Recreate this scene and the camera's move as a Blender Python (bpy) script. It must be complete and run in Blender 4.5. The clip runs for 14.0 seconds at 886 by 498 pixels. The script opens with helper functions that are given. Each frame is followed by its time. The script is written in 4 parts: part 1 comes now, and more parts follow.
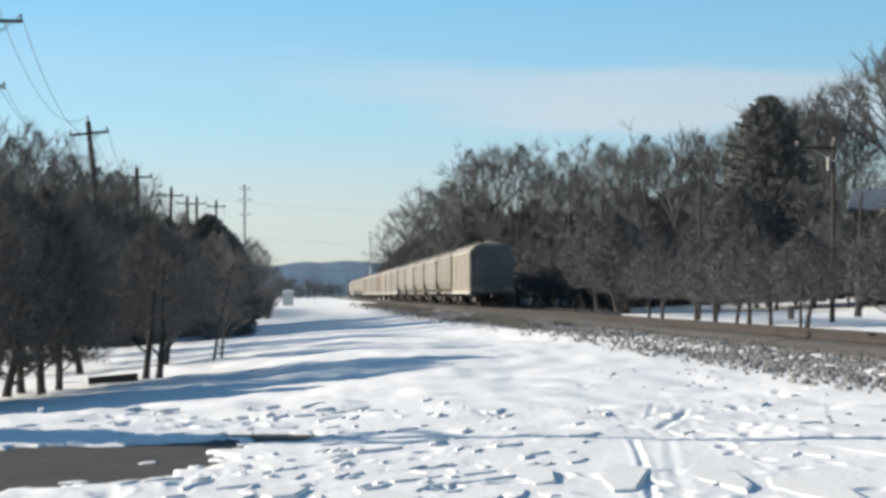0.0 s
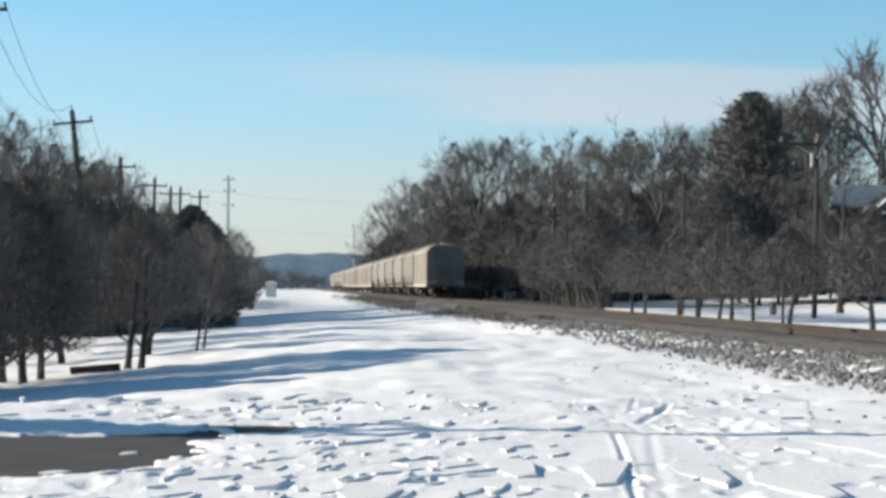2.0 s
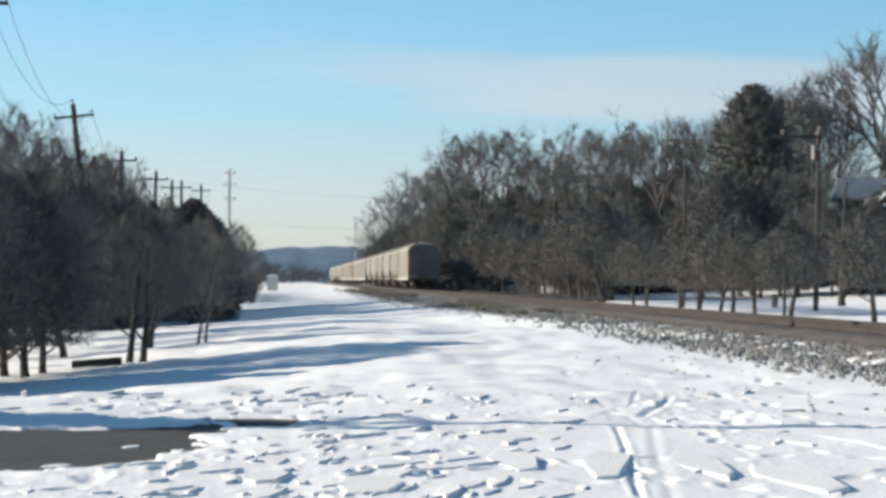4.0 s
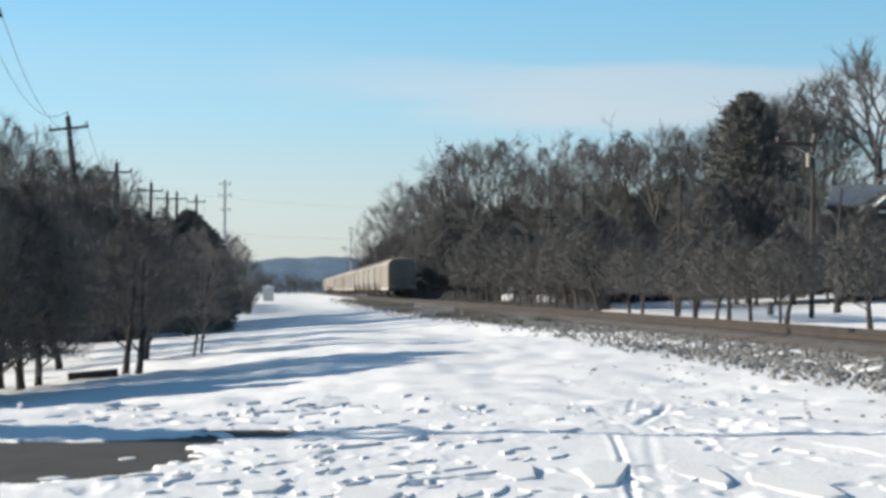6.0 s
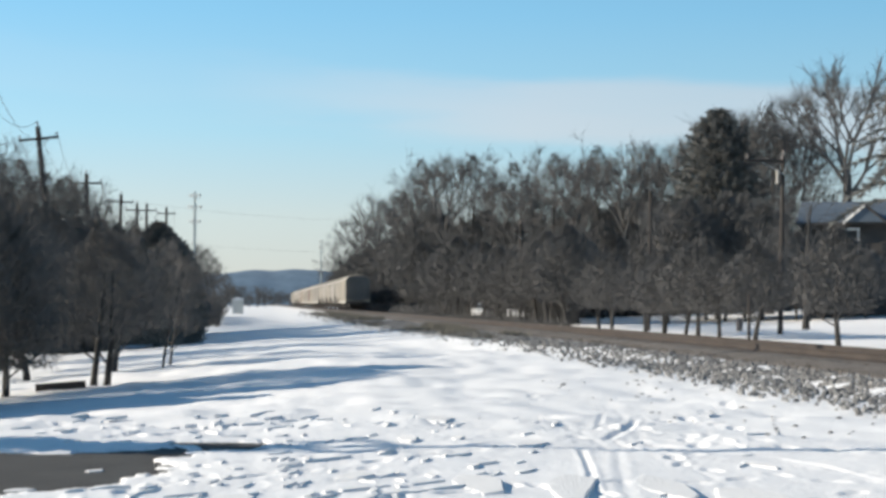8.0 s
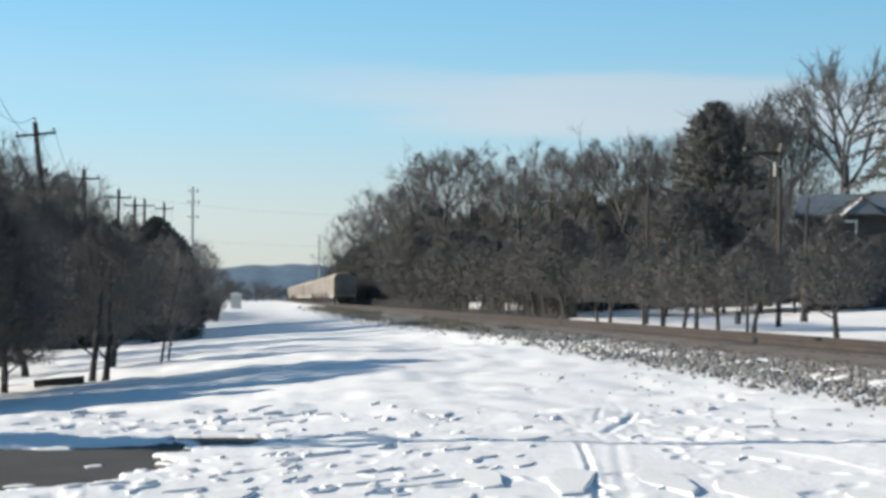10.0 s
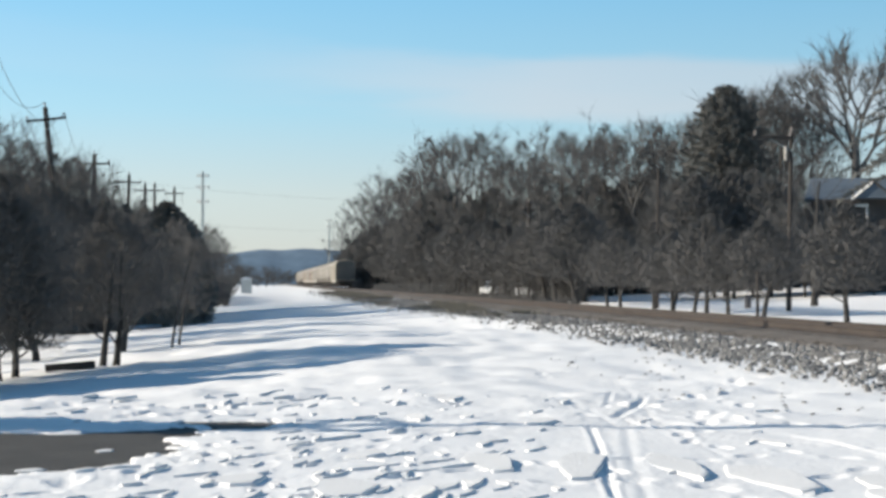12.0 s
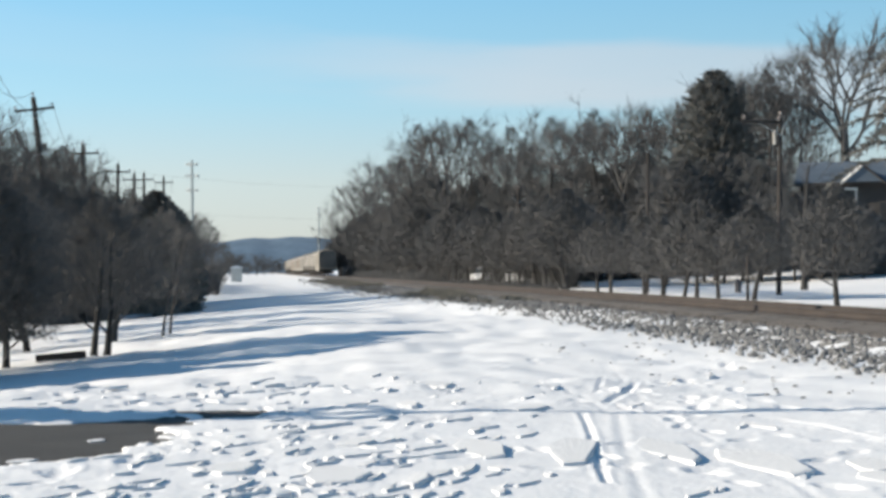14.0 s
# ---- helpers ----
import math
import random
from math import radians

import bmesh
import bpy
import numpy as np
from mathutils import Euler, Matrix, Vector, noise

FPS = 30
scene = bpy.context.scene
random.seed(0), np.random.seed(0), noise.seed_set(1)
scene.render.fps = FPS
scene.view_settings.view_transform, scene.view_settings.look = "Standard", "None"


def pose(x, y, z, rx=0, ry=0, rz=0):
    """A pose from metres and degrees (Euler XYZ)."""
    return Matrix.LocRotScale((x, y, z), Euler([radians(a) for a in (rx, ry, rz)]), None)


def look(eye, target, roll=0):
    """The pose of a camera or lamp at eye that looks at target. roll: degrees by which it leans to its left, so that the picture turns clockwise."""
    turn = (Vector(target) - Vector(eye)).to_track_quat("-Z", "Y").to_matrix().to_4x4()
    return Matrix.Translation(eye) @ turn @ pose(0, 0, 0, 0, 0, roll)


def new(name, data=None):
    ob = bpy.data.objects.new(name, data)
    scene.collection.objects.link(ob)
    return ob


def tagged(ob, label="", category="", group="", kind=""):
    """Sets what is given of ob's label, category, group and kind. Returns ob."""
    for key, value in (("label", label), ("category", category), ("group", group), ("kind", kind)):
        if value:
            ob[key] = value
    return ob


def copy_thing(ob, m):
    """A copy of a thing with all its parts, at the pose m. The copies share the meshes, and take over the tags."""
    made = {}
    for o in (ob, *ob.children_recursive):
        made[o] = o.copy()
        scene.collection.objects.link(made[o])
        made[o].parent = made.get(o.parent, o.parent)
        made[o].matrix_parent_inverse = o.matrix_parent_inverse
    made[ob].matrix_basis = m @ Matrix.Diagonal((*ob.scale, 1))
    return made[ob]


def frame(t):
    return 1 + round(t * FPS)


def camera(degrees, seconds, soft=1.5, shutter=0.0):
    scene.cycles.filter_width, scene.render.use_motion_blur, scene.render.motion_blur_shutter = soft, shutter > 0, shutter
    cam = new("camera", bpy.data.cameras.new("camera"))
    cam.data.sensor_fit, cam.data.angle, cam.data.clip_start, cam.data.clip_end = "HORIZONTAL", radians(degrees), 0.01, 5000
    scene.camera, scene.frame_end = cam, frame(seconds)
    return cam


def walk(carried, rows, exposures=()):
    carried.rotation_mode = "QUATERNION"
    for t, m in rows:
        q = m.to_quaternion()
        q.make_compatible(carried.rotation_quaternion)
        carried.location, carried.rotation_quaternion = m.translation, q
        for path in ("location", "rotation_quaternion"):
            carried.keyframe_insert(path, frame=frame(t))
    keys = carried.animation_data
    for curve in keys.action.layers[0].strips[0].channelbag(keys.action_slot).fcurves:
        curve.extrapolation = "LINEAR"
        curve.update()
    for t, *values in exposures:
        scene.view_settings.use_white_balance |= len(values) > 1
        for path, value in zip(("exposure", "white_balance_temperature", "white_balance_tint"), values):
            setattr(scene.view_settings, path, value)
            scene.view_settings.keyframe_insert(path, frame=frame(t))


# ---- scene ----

# ---- camera: a standing viewer with unsteady grip, eye 1.6 m over the snow ----
EXPOSURE = 0.66
EYE = (0.0, 0.0, 1.6)
cam = camera(29.3, 14.0, soft=3.4)
# seconds, heading, upward tilt, lean in degrees; the railway runs along +y
TURNS = [
    (0.0, -4.650, 1.547, 0.000),
    (0.5, -4.590, 1.382, -0.131),
    (1.0, -4.500, 0.725, -0.308),
    (1.5, -5.313, 0.927, 0.194),
    (2.0, -5.207, 1.306, 0.503),
    (2.5, -4.707, 0.951, 0.222),
    (3.0, -5.082, 0.842, 0.635),
    (5.5, -5.313, 1.502, -0.016),
    (6.0, -5.310, 1.402, 0.054),
    (6.5, -5.498, 1.899, 0.227),
    (7.0, -6.020, 1.782, 0.200),
    (7.5, -6.293, 1.875, 0.487),
    (10.0, -6.379, 1.671, 0.214),
    (10.5, -6.084, 1.241, -0.053),
    (11.0, -5.979, 1.360, -0.304),
    (11.5, -5.813, 1.296, -0.172),
    (12.0, -6.041, 1.147, 0.168),
    (12.5, -6.504, 1.128, 0.112),
    (13.0, -6.310, 1.205, 0.072),
    (13.5, -6.405, 1.145, -0.289),
    (14.0, -6.375, 0.703, -0.313),
]
walk(cam, [(t, Matrix.Translation(EYE) @ pose(0, 0, 0, 90 + tilt, 0, yaw) @ pose(0, 0, 0, 0, 0, lean)) for t, yaw, tilt, lean in TURNS],
     exposures=[(0.0, EXPOSURE), (14.0, EXPOSURE)])

# ---- light: low winter sun from the left, clear sky with a thin veil of cloud ----
SUN_UP, SUN_TURN = radians(22.5), radians(-82)
world = bpy.data.worlds.new("winter_sky")
scene.world = world
world.use_nodes = True
wn, wl = world.node_tree.nodes, world.node_tree.links
wn.clear()
w_out = wn.new("ShaderNodeOutputWorld")
w_bg = wn.new("ShaderNodeBackground")
w_sky = wn.new("ShaderNodeTexSky")
w_sky.sky_type, w_sky.sun_disc = "NISHITA", False
w_sky.sun_elevation, w_sky.sun_rotation = SUN_UP, SUN_TURN
w_sky.air_density, w_sky.dust_density, w_sky.ozone_density = 1.0, 0.6, 2.0
w_co = wn.new("ShaderNodeTexCoord")
w_sep = wn.new("ShaderNodeSeparateXYZ")
wl.new(w_co.outputs["Generated"], w_sep.inputs[0])
# haze near the horizon, blue above it
w_ramp = wn.new("ShaderNodeValToRGB")
w_ramp.color_ramp.elements[0].position, w_ramp.color_ramp.elements[0].color = 0.0, (5.0, 5.1, 4.8, 1)
w_ramp.color_ramp.elements[1].position, w_ramp.color_ramp.elements[1].color = 1.0, (0.26, 0.8, 1.62, 1)
for at_, colour in ((0.05, (4.6, 5.4, 5.5, 1)), (0.10, (3.1, 5.3, 6.5, 1)), (0.17, (1.9, 4.5, 6.6, 1)), (0.3, (0.95, 2.55, 4.5, 1)), (0.5, (0.47, 1.3, 2.4, 1))):
    el = w_ramp.color_ramp.elements.new(at_)
    el.color = colour
wl.new(w_sep.outputs["Z"], w_ramp.inputs[0])
w_mix = wn.new("ShaderNodeMix")
w_mix.data_type = "RGBA"
w_mix.inputs["Factor"].default_value = 0.85
wl.new(w_sky.outputs[0], w_mix.inputs["A"])
wl.new(w_ramp.outputs[0], w_mix.inputs["B"])
# one long bank of thin high cloud, with ragged edges
w_map = wn.new("ShaderNodeMapping")
w_map.inputs["Scale"].default_value = (4.0, 4.0, 26.0)
wl.new(w_co.outputs["Generated"], w_map.inputs[0])
w_noise = wn.new("ShaderNodeTexNoise")
w_noise.inputs["Scale"].default_value, w_noise.inputs["Detail"].default_value = 1.3, 5.0
wl.new(w_map.outputs[0], w_noise.inputs["Vector"])
w_wob = wn.new("ShaderNodeMath")
w_wob.operation = "MULTIPLY_ADD"
w_wob.inputs[1].default_value = 0.05
wl.new(w_noise.outputs[0], w_wob.inputs[0])
w_tip = wn.new("ShaderNodeMath")
w_tip.operation = "MULTIPLY_ADD"
w_tip.inputs[1].default_value = 0.055
wl.new(w_sep.outputs["X"], w_tip.inputs[0])
wl.new(w_sep.outputs["Z"], w_tip.inputs[2])
wl.new(w_tip.outputs[0], w_wob.inputs[2])
w_cr = wn.new("ShaderNodeValToRGB")
w_cr.color_ramp.interpolation = "EASE"
w_cr.color_ramp.elements[0].position, w_cr.color_ramp.elements[0].color = 0.128, (0, 0, 0, 1)
w_cr.color_ramp.elements[1].position, w_cr.color_ramp.elements[1].color = 0.174, (0, 0, 0, 1)
for at_, v in ((0.145, 0.95), (0.157, 0.8)):
    el = w_cr.color_ramp.elements.new(at_)
    el.color = (v, v, v, 1)
wl.new(w_wob.outputs[0], w_cr.inputs[0])
w_cloud = wn.new("ShaderNodeMix")
w_cloud.data_type = "RGBA"
w_cloud.inputs["B"].default_value = (5.3, 5.4, 5.7, 1)
w_cf = wn.new("ShaderNodeMath")
w_cf.operation = "MULTIPLY"
w_fade = wn.new("ShaderNodeMapRange")
w_fade.inputs["From Min"].default_value, w_fade.inputs["From Max"].default_value = -0.04, 0.16
w_fade.inputs["To Min"].default_value, w_fade.inputs["To Max"].default_value = 0.06, 0.62
wl.new(w_sep.outputs["X"], w_fade.inputs["Value"])
wl.new(w_fade.outputs[0], w_cf.inputs[1])
wl.new(w_cr.outputs[0], w_cf.inputs[0])
wl.new(w_cf.outputs[0], w_cloud.inputs["Factor"])
wl.new(w_mix.outputs["Result"], w_cloud.inputs["A"])
wl.new(w_cloud.outputs["Result"], w_bg.inputs["Color"])
# the sky is brighter on the sun's side
w_side = wn.new("ShaderNodeMapRange")
w_side.inputs["From Min"].default_value, w_side.inputs["From Max"].default_value = -0.6, 0.5
w_side.inputs["To Min"].default_value, w_side.inputs["To Max"].default_value = 0.106, 0.074
wl.new(w_sep.outputs["X"], w_side.inputs["Value"])
wl.new(w_side.outputs[0], w_bg.inputs["Strength"])
wl.new(w_bg.outputs[0], w_out.inputs["Surface"])

sun = new("sun", bpy.data.lights.new("sun", "SUN"))
sun.data.energy, sun.data.angle, sun.data.color = 4.6, radians(0.6), (1.0, 0.895, 0.74)
sun.matrix_world = look((0, 0, 0), (-math.sin(SUN_TURN) * math.cos(SUN_UP), -math.cos(SUN_TURN) * math.cos(SUN_UP), -math.sin(SUN_UP)))


# ---- materials ----
def mat(name, dark, light, rough=0.8, scale=6.0, fine=60.0, bump=0.15, metal=0.0, random_tint=0.0, island=False, stretch=None):
    """A surface that varies between two colours at two scales, with fine relief."""
    m = bpy.data.materials.new(name)
    m.use_nodes = True
    n, l = m.node_tree.nodes, m.node_tree.links
    b = n["Principled BSDF"]
    b.inputs["Roughness"].default_value, b.inputs["Metallic"].default_value = rough, metal
    co = n.new("ShaderNodeTexCoord")
    big, small = n.new("ShaderNodeTexNoise"), n.new("ShaderNodeTexNoise")
    big.inputs["Scale"].default_value, small.inputs["Scale"].default_value = scale, fine
    big.inputs["Detail"].default_value = small.inputs["Detail"].default_value = 4
    place = co.outputs["Object"]
    if stretch:
        mp = n.new("ShaderNodeMapping")
        mp.inputs["Scale"].default_value = stretch
        l.new(place, mp.inputs["Vector"])
        place = mp.outputs[0]
    l.new(place, big.inputs["Vector"])
    l.new(place, small.inputs["Vector"])
    add = n.new("ShaderNodeMath")
    add.operation = "MULTIPLY_ADD"
    add.inputs[1].default_value = 0.45
    l.new(small.outputs[0], add.inputs[0])
    half = n.new("ShaderNodeMath")
    half.operation = "MULTIPLY"
    half.inputs[1].default_value = 0.6
    l.new(big.outputs[0], half.inputs[0])
    l.new(half.outputs[0], add.inputs[2])
    last = add.outputs[0]
    if random_tint:
        src = n.new("ShaderNodeNewGeometry").outputs["Random Per Island"] if island else n.new("ShaderNodeObjectInfo").outputs["Random"]
        ra = n.new("ShaderNodeMath")
        ra.operation = "MULTIPLY_ADD"
        ra.inputs[1].default_value = random_tint
        l.new(src, ra.inputs[0])
        off = n.new("ShaderNodeMath")
        off.operation = "ADD"
        off.inputs[1].default_value = -random_tint / 2
        l.new(last, off.inputs[0])
        l.new(off.outputs[0], ra.inputs[2])
        last = ra.outputs[0]
    ramp = n.new("ShaderNodeValToRGB")
    ramp.color_ramp.elements[0].position, ramp.color_ramp.elements[1].position = 0.3, 0.75
    ramp.color_ramp.elements[0].color, ramp.color_ramp.elements[1].color = (*dark, 1), (*light, 1)
    l.new(last, ramp.inputs[0])
    l.new(ramp.outputs[0], b.inputs["Base Color"])
    if bump:
        bp = n.new("ShaderNodeBump")
        bp.inputs["Strength"].default_value, bp.inputs["Distance"].default_value = bump, 0.03
        l.new(small.outputs[0], bp.inputs["Height"])
        l.new(bp.outputs[0], b.inputs["Normal"])
    return m


SNOW = mat("snow", (0.77, 0.775, 0.785), (0.87, 0.872, 0.88), 0.75, 0.35, 14.0, 0.35)
CRUST = mat("snow_crust", (0.68, 0.683, 0.689), (0.765, 0.767, 0.773), 0.7, 2.0, 20.0, 0.3)
ASPHALT = mat("asphalt", (0.0408, 0.0394, 0.0394), (0.102, 0.0981, 0.0957), 0.9, 1.2, 40.0, 0.4)
BALLAST = mat("ballast", (0.05, 0.045, 0.042), (0.135, 0.121, 0.112), 0.95, 1.5, 18.0, 0.8)
STONE = mat("stone", (0.085, 0.086, 0.088), (0.33, 0.33, 0.33), 0.9, 3.0, 25.0, 0.4, random_tint=0.6, island=True)
RUST = mat("snow_crust", (0.80, 0.82, 0.86), (0.90, 0.91, 0.93), 0.7, 2.0, 20.0, 0.3)
ASPHALT = mat("asphalt", (0.03, 0.029, 0.029), (0.065, 0.063, 0.061), 0.9, 1.2, 40.0, 0.4)
BALLAST = mat("ballast", (0.072, 0.063, 0.057), (0.16, 0.142, 0.127), 0.95, 1.5, 18.0, 0.8)
STONE = mat("stone", (0.085, 0.085, 0.087), (0.27, 0.265, 0.26), 0.9, 3.0, 25.0, 0.4, random_tint=0.5, island=True)
RUST = mat("rusty_steel", (0.052, 0.043, 0.039), (0.098, 0.08, 0.07), 0.6, 1.2, 50.0, 0.2, 0.5)
TIE = mat("creosoted_wood", (0.022, 0.02, 0.018), (0.06, 0.05, 0.044), 0.9, 4.0, 30.0, 0.4)
BARK = mat("bark", (0.0256, 0.0242, 0.0235), (0.0584, 0.0548, 0.052), 0.95, 2.0, 20.0, 0.4, random_tint=0.25)
TWIG = mat("twigs", (0.069, 0.068, 0.069), (0.108, 0.106, 0.106), 0.95, 1.0, 9.0, 0.0, random_tint=0.25)
# warmer brown, also lightened to lift the shaded crowns by the drive
BROWN_TWIG = mat("brown_twigs", (0.1, 0.094, 0.089), (0.148, 0.14, 0.133), 0.95, 1.0, 9.0, 0.0, random_tint=0.25)
# second copy of the twig colour, its tone set by the light on the wood
TONED_TWIG = mat("toned_twigs", (0.0779, 0.0766, 0.0766), (0.12, 0.117, 0.117), 0.95, 1.0, 9.0, 0.0, random_tint=0.25)
NEEDLE = mat("needles", (0.0902, 0.0902, 0.0869), (0.14, 0.14, 0.132), 0.8, 1.5, 12.0, 0.0)
HOLLY = mat("evergreen_leaves", (0.121, 0.115, 0.105), (0.178, 0.169, 0.155), 0.7, 1.5, 12.0, 0.0)
POLE_WOOD = mat("weathered_pole_wood", (0.0279, 0.0246, 0.023), (0.0615, 0.0525, 0.0476), 0.95, 1.2, 24.0, 0.3)
PORCELAIN = mat("insulator_porcelain", (0.16, 0.13, 0.12), (0.3, 0.25, 0.22), 0.35, 10, 50, 0.0)
WIRE = mat("wire", (0.10, 0.10, 0.11), (0.17, 0.17, 0.18), 0.6, 1.0, 10, 0.0)
GALV = mat("galvanised_steel", (0.3, 0.34, 0.34), (0.46, 0.5, 0.5), 0.5, 0.6, 10, 0.05, 0.4)
# stretches the colour noise on wagon sides into upright streaks
STREAK = (0.3, 1.0, 0.1)
CREAM = mat("cream_car_paint", (0.136, 0.119, 0.0957), (0.338, 0.3, 0.242), 0.6, 0.75, 5, 0.1, stretch=STREAK)
SAND = mat("sand_car_paint", (0.108, 0.0928, 0.0763), (0.256, 0.228, 0.187), 0.6, 0.75, 5, 0.1, stretch=STREAK)
GREY_PAINT = mat("grey_car_paint", (0.124, 0.112, 0.0978), (0.282, 0.256, 0.224), 0.6, 0.75, 5, 0.1, stretch=STREAK)
PINK_PAINT = mat("faded_red_car_paint", (0.116, 0.0787, 0.0663), (0.224, 0.166, 0.137), 0.65, 0.75, 5, 0.1, stretch=STREAK)
# grey of the wagon ends, darkened to hold the shade on them
END_GREY = mat("shaded_car_end", (0.0619, 0.0638, 0.0628), (0.128, 0.131, 0.13), 0.8, 0.7, 8, 0.15)
STRIPE = mat("white_sill_paint", (0.34, 0.315, 0.281), (0.468, 0.442, 0.399), 0.6, 1, 10, 0.05)
UNDER = mat("underframe_grime", (0.035, 0.03, 0.028), (0.08, 0.07, 0.063), 0.9, 2, 20, 0.2)
LOCO = mat("dark_locomotive_paint", (0.03, 0.035, 0.045), (0.07, 0.075, 0.085), 0.5, 1, 10, 0.05)
HUT = mat("pale_hut_paint", (0.4, 0.42, 0.41), (0.52, 0.54, 0.53), 0.6, 1, 12, 0.05)
# blue air haze is put into the ridge's own colour
HAZED_HILL = mat("hazed_wooded_hill", (0.052, 0.1, 0.16), (0.13, 0.2, 0.28), 1.0, 0.02, 0.09, 0.0)
DRY_GRASS = mat("dry_grass", (0.1, 0.092, 0.075), (0.19, 0.178, 0.15), 0.95, 1.0, 9.0, 0.0)
# the roof's blue shade is put into this blue-grey
SHADED_ROOF = mat("shaded_blue_roof", (0.06, 0.08, 0.105), (0.11, 0.14, 0.175), 0.6, 1.0, 12, 0.2)
ROOF_SNOW = mat("roof_snow", (0.74, 0.76, 0.80), (0.86, 0.87, 0.90), 0.8, 1, 12, 0.1)
BRICK = mat("brown_brick", (0.04, 0.036, 0.034), (0.08, 0.072, 0.067), 0.9, 1, 16, 0.3)
WHITE_TRIM = mat("white_trim", (0.66, 0.65, 0.62), (0.8, 0.79, 0.76), 0.5, 2, 20, 0.03)
CAR_WHITE = mat("white_vehicle_paint", (0.65, 0.66, 0.68), (0.8, 0.8, 0.82), 0.3, 1, 10, 0.0)
CAR_DARK = mat("dark_vehicle_paint", (0.04, 0.04, 0.045), (0.08, 0.08, 0.09), 0.3, 1, 10, 0.0)
GLASS_DARK = mat("dark_window_glass", (0.02, 0.022, 0.025), (0.04, 0.042, 0.046), 0.08, 1, 10, 0.0)
TYRE = mat("tyre_rubber", (0.02, 0.02, 0.02), (0.035, 0.035, 0.035), 0.9, 3, 30, 0.1)
AMBER = mat("amber_lens", (0.5, 0.2, 0.03), (0.65, 0.28, 0.05), 0.3, 3, 30, 0.0)


# ---- mesh helpers ----
class Build:
    """Collects vertices and faces of one mesh."""

    def __init__(self):
        self.v, self.f = [], []

    def box(self, x0, x1, y0, y1, z0, z1, m=None):
        o = len(self.v)
        pts = [(x, y, z) for z in (z0, z1) for x, y in ((x0, y0), (x1, y0), (x1, y1), (x0, y1))]
        self.v += [tuple(m @ Vector(p)) for p in pts] if m else pts
        self.f += [(o + 3, o + 2, o + 1, o), (o + 4, o + 5, o + 6, o + 7)]
        self.f += [(o + i, o + (i + 1) % 4, o + 4 + (i + 1) % 4, o + 4 + i) for i in range(4)]
        return self

    def tube(self, a, b, ra, rb, n=6, caps=True):
        a, b = Vector(a), Vector(b)
        d = (b - a)
        if d.length < 1e-6:
            return self
        d.normalize()
        s = d.cross(Vector((0, 0, 1)) if abs(d.z) < 0.9 else Vector((1, 0, 0))).normalized()
        u = s.cross(d)
        o = len(self.v)
        for c, r in ((a, ra), (b, rb)):
            for i in range(n):
                w = 2 * math.pi * i / n
                self.v.append(tuple(c + s * (r * math.cos(w)) + u * (r * math.sin(w))))
        self.f += [(o + i, o + n + i, o + n + (i + 1) % n, o + (i + 1) % n) for i in range(n)]
        if caps:
            self.f += [tuple(o + i for i in range(n)), tuple(o + n + i for i in reversed(range(n)))]
        return self

    def spike(self, a, b, r):
        """A thin three-sided twig."""
        a, b = Vector(a), Vector(b)
        d = (b - a)
        s = d.cross(Vector((0.3, 0.2, 1.0)))
        if s.length < 1e-6:
            return self
        s.normalize()
        u = s.cross(d).normalized()
        o = len(self.v)
        self.v += [tuple(a + s * r), tuple(a - s * (r * 0.5) + u * (r * 0.87)), tuple(a - s * (r * 0.5) - u * (r * 0.87)), tuple(b)]
        self.f += [(o, o + 1, o + 3), (o + 1, o + 2, o + 3), (o + 2, o, o + 3)]
        return self

    def prism(self, outline, y0, y1):
        """An outline in x, z drawn out along y."""
        o, n = len(self.v), len(outline)
        self.v += [(x, y0, z) for x, z in outline] + [(x, y1, z) for x, z in outline]
        self.f += [(o + i, o + (i + 1) % n, o + n + (i + 1) % n, o + n + i) for i in range(n)]
        self.f += [tuple(o + i for i in reversed(range(n))), tuple(o + n + i for i in range(n))]
        return self

    def rock(self, c, sx, sy, sz, rng):
        o = len(self.v)
        t = rng.uniform(0, 6.28)
        ring = []
        for k in range(6):
            w = t + k * 1.047 + rng.uniform(-0.25, 0.25)
            ring.append((math.cos(w) * rng.uniform(0.8, 1.15), math.sin(w) * rng.uniform(0.8, 1.15)))
        self.v += [(c[0] + p * sx, c[1] + q * sy, c[2] - sz * 0.4) for p, q in ring]
        tp = [rng.uniform(0.45, 0.8) for _ in ring]
        self.v += [(c[0] + p * sx * k, c[1] + q * sy * k, c[2] + sz * rng.uniform(0.35, 0.75)) for (p, q), k in zip(ring, tp)]
        self.f += [(o + i, o + (i + 1) % 6, o + 6 + (i + 1) % 6, o + 6 + i) for i in range(6)]
        self.f.append(tuple(o + 6 + i for i in range(6)))
        return self

    def mesh(self, name, material, smooth=False):
        me = bpy.data.meshes.new(name)
        me.from_pydata(self.v, [], self.f)
        if material:
            me.materials.append(material)
        if smooth:
            me.polygons.foreach_set("use_smooth", [True] * len(me.polygons))
        me.update()
        return me


def part(name, build, material, parent=None, label="", smooth=False):
    """Links one mesh object under a thing or a part."""
    data = build if isinstance(build, bpy.types.Mesh) else build.mesh(name, material, smooth)
    ob = new(name, data)
    ob.parent = parent
    if label:
        ob["label"] = label
    return ob


def empty(name, label, category, group="", m=None):
    ob = new(name)
    ob.empty_display_size = 0.3
    if m:
        ob.matrix_basis = m
    return tagged(ob, label, category, group)


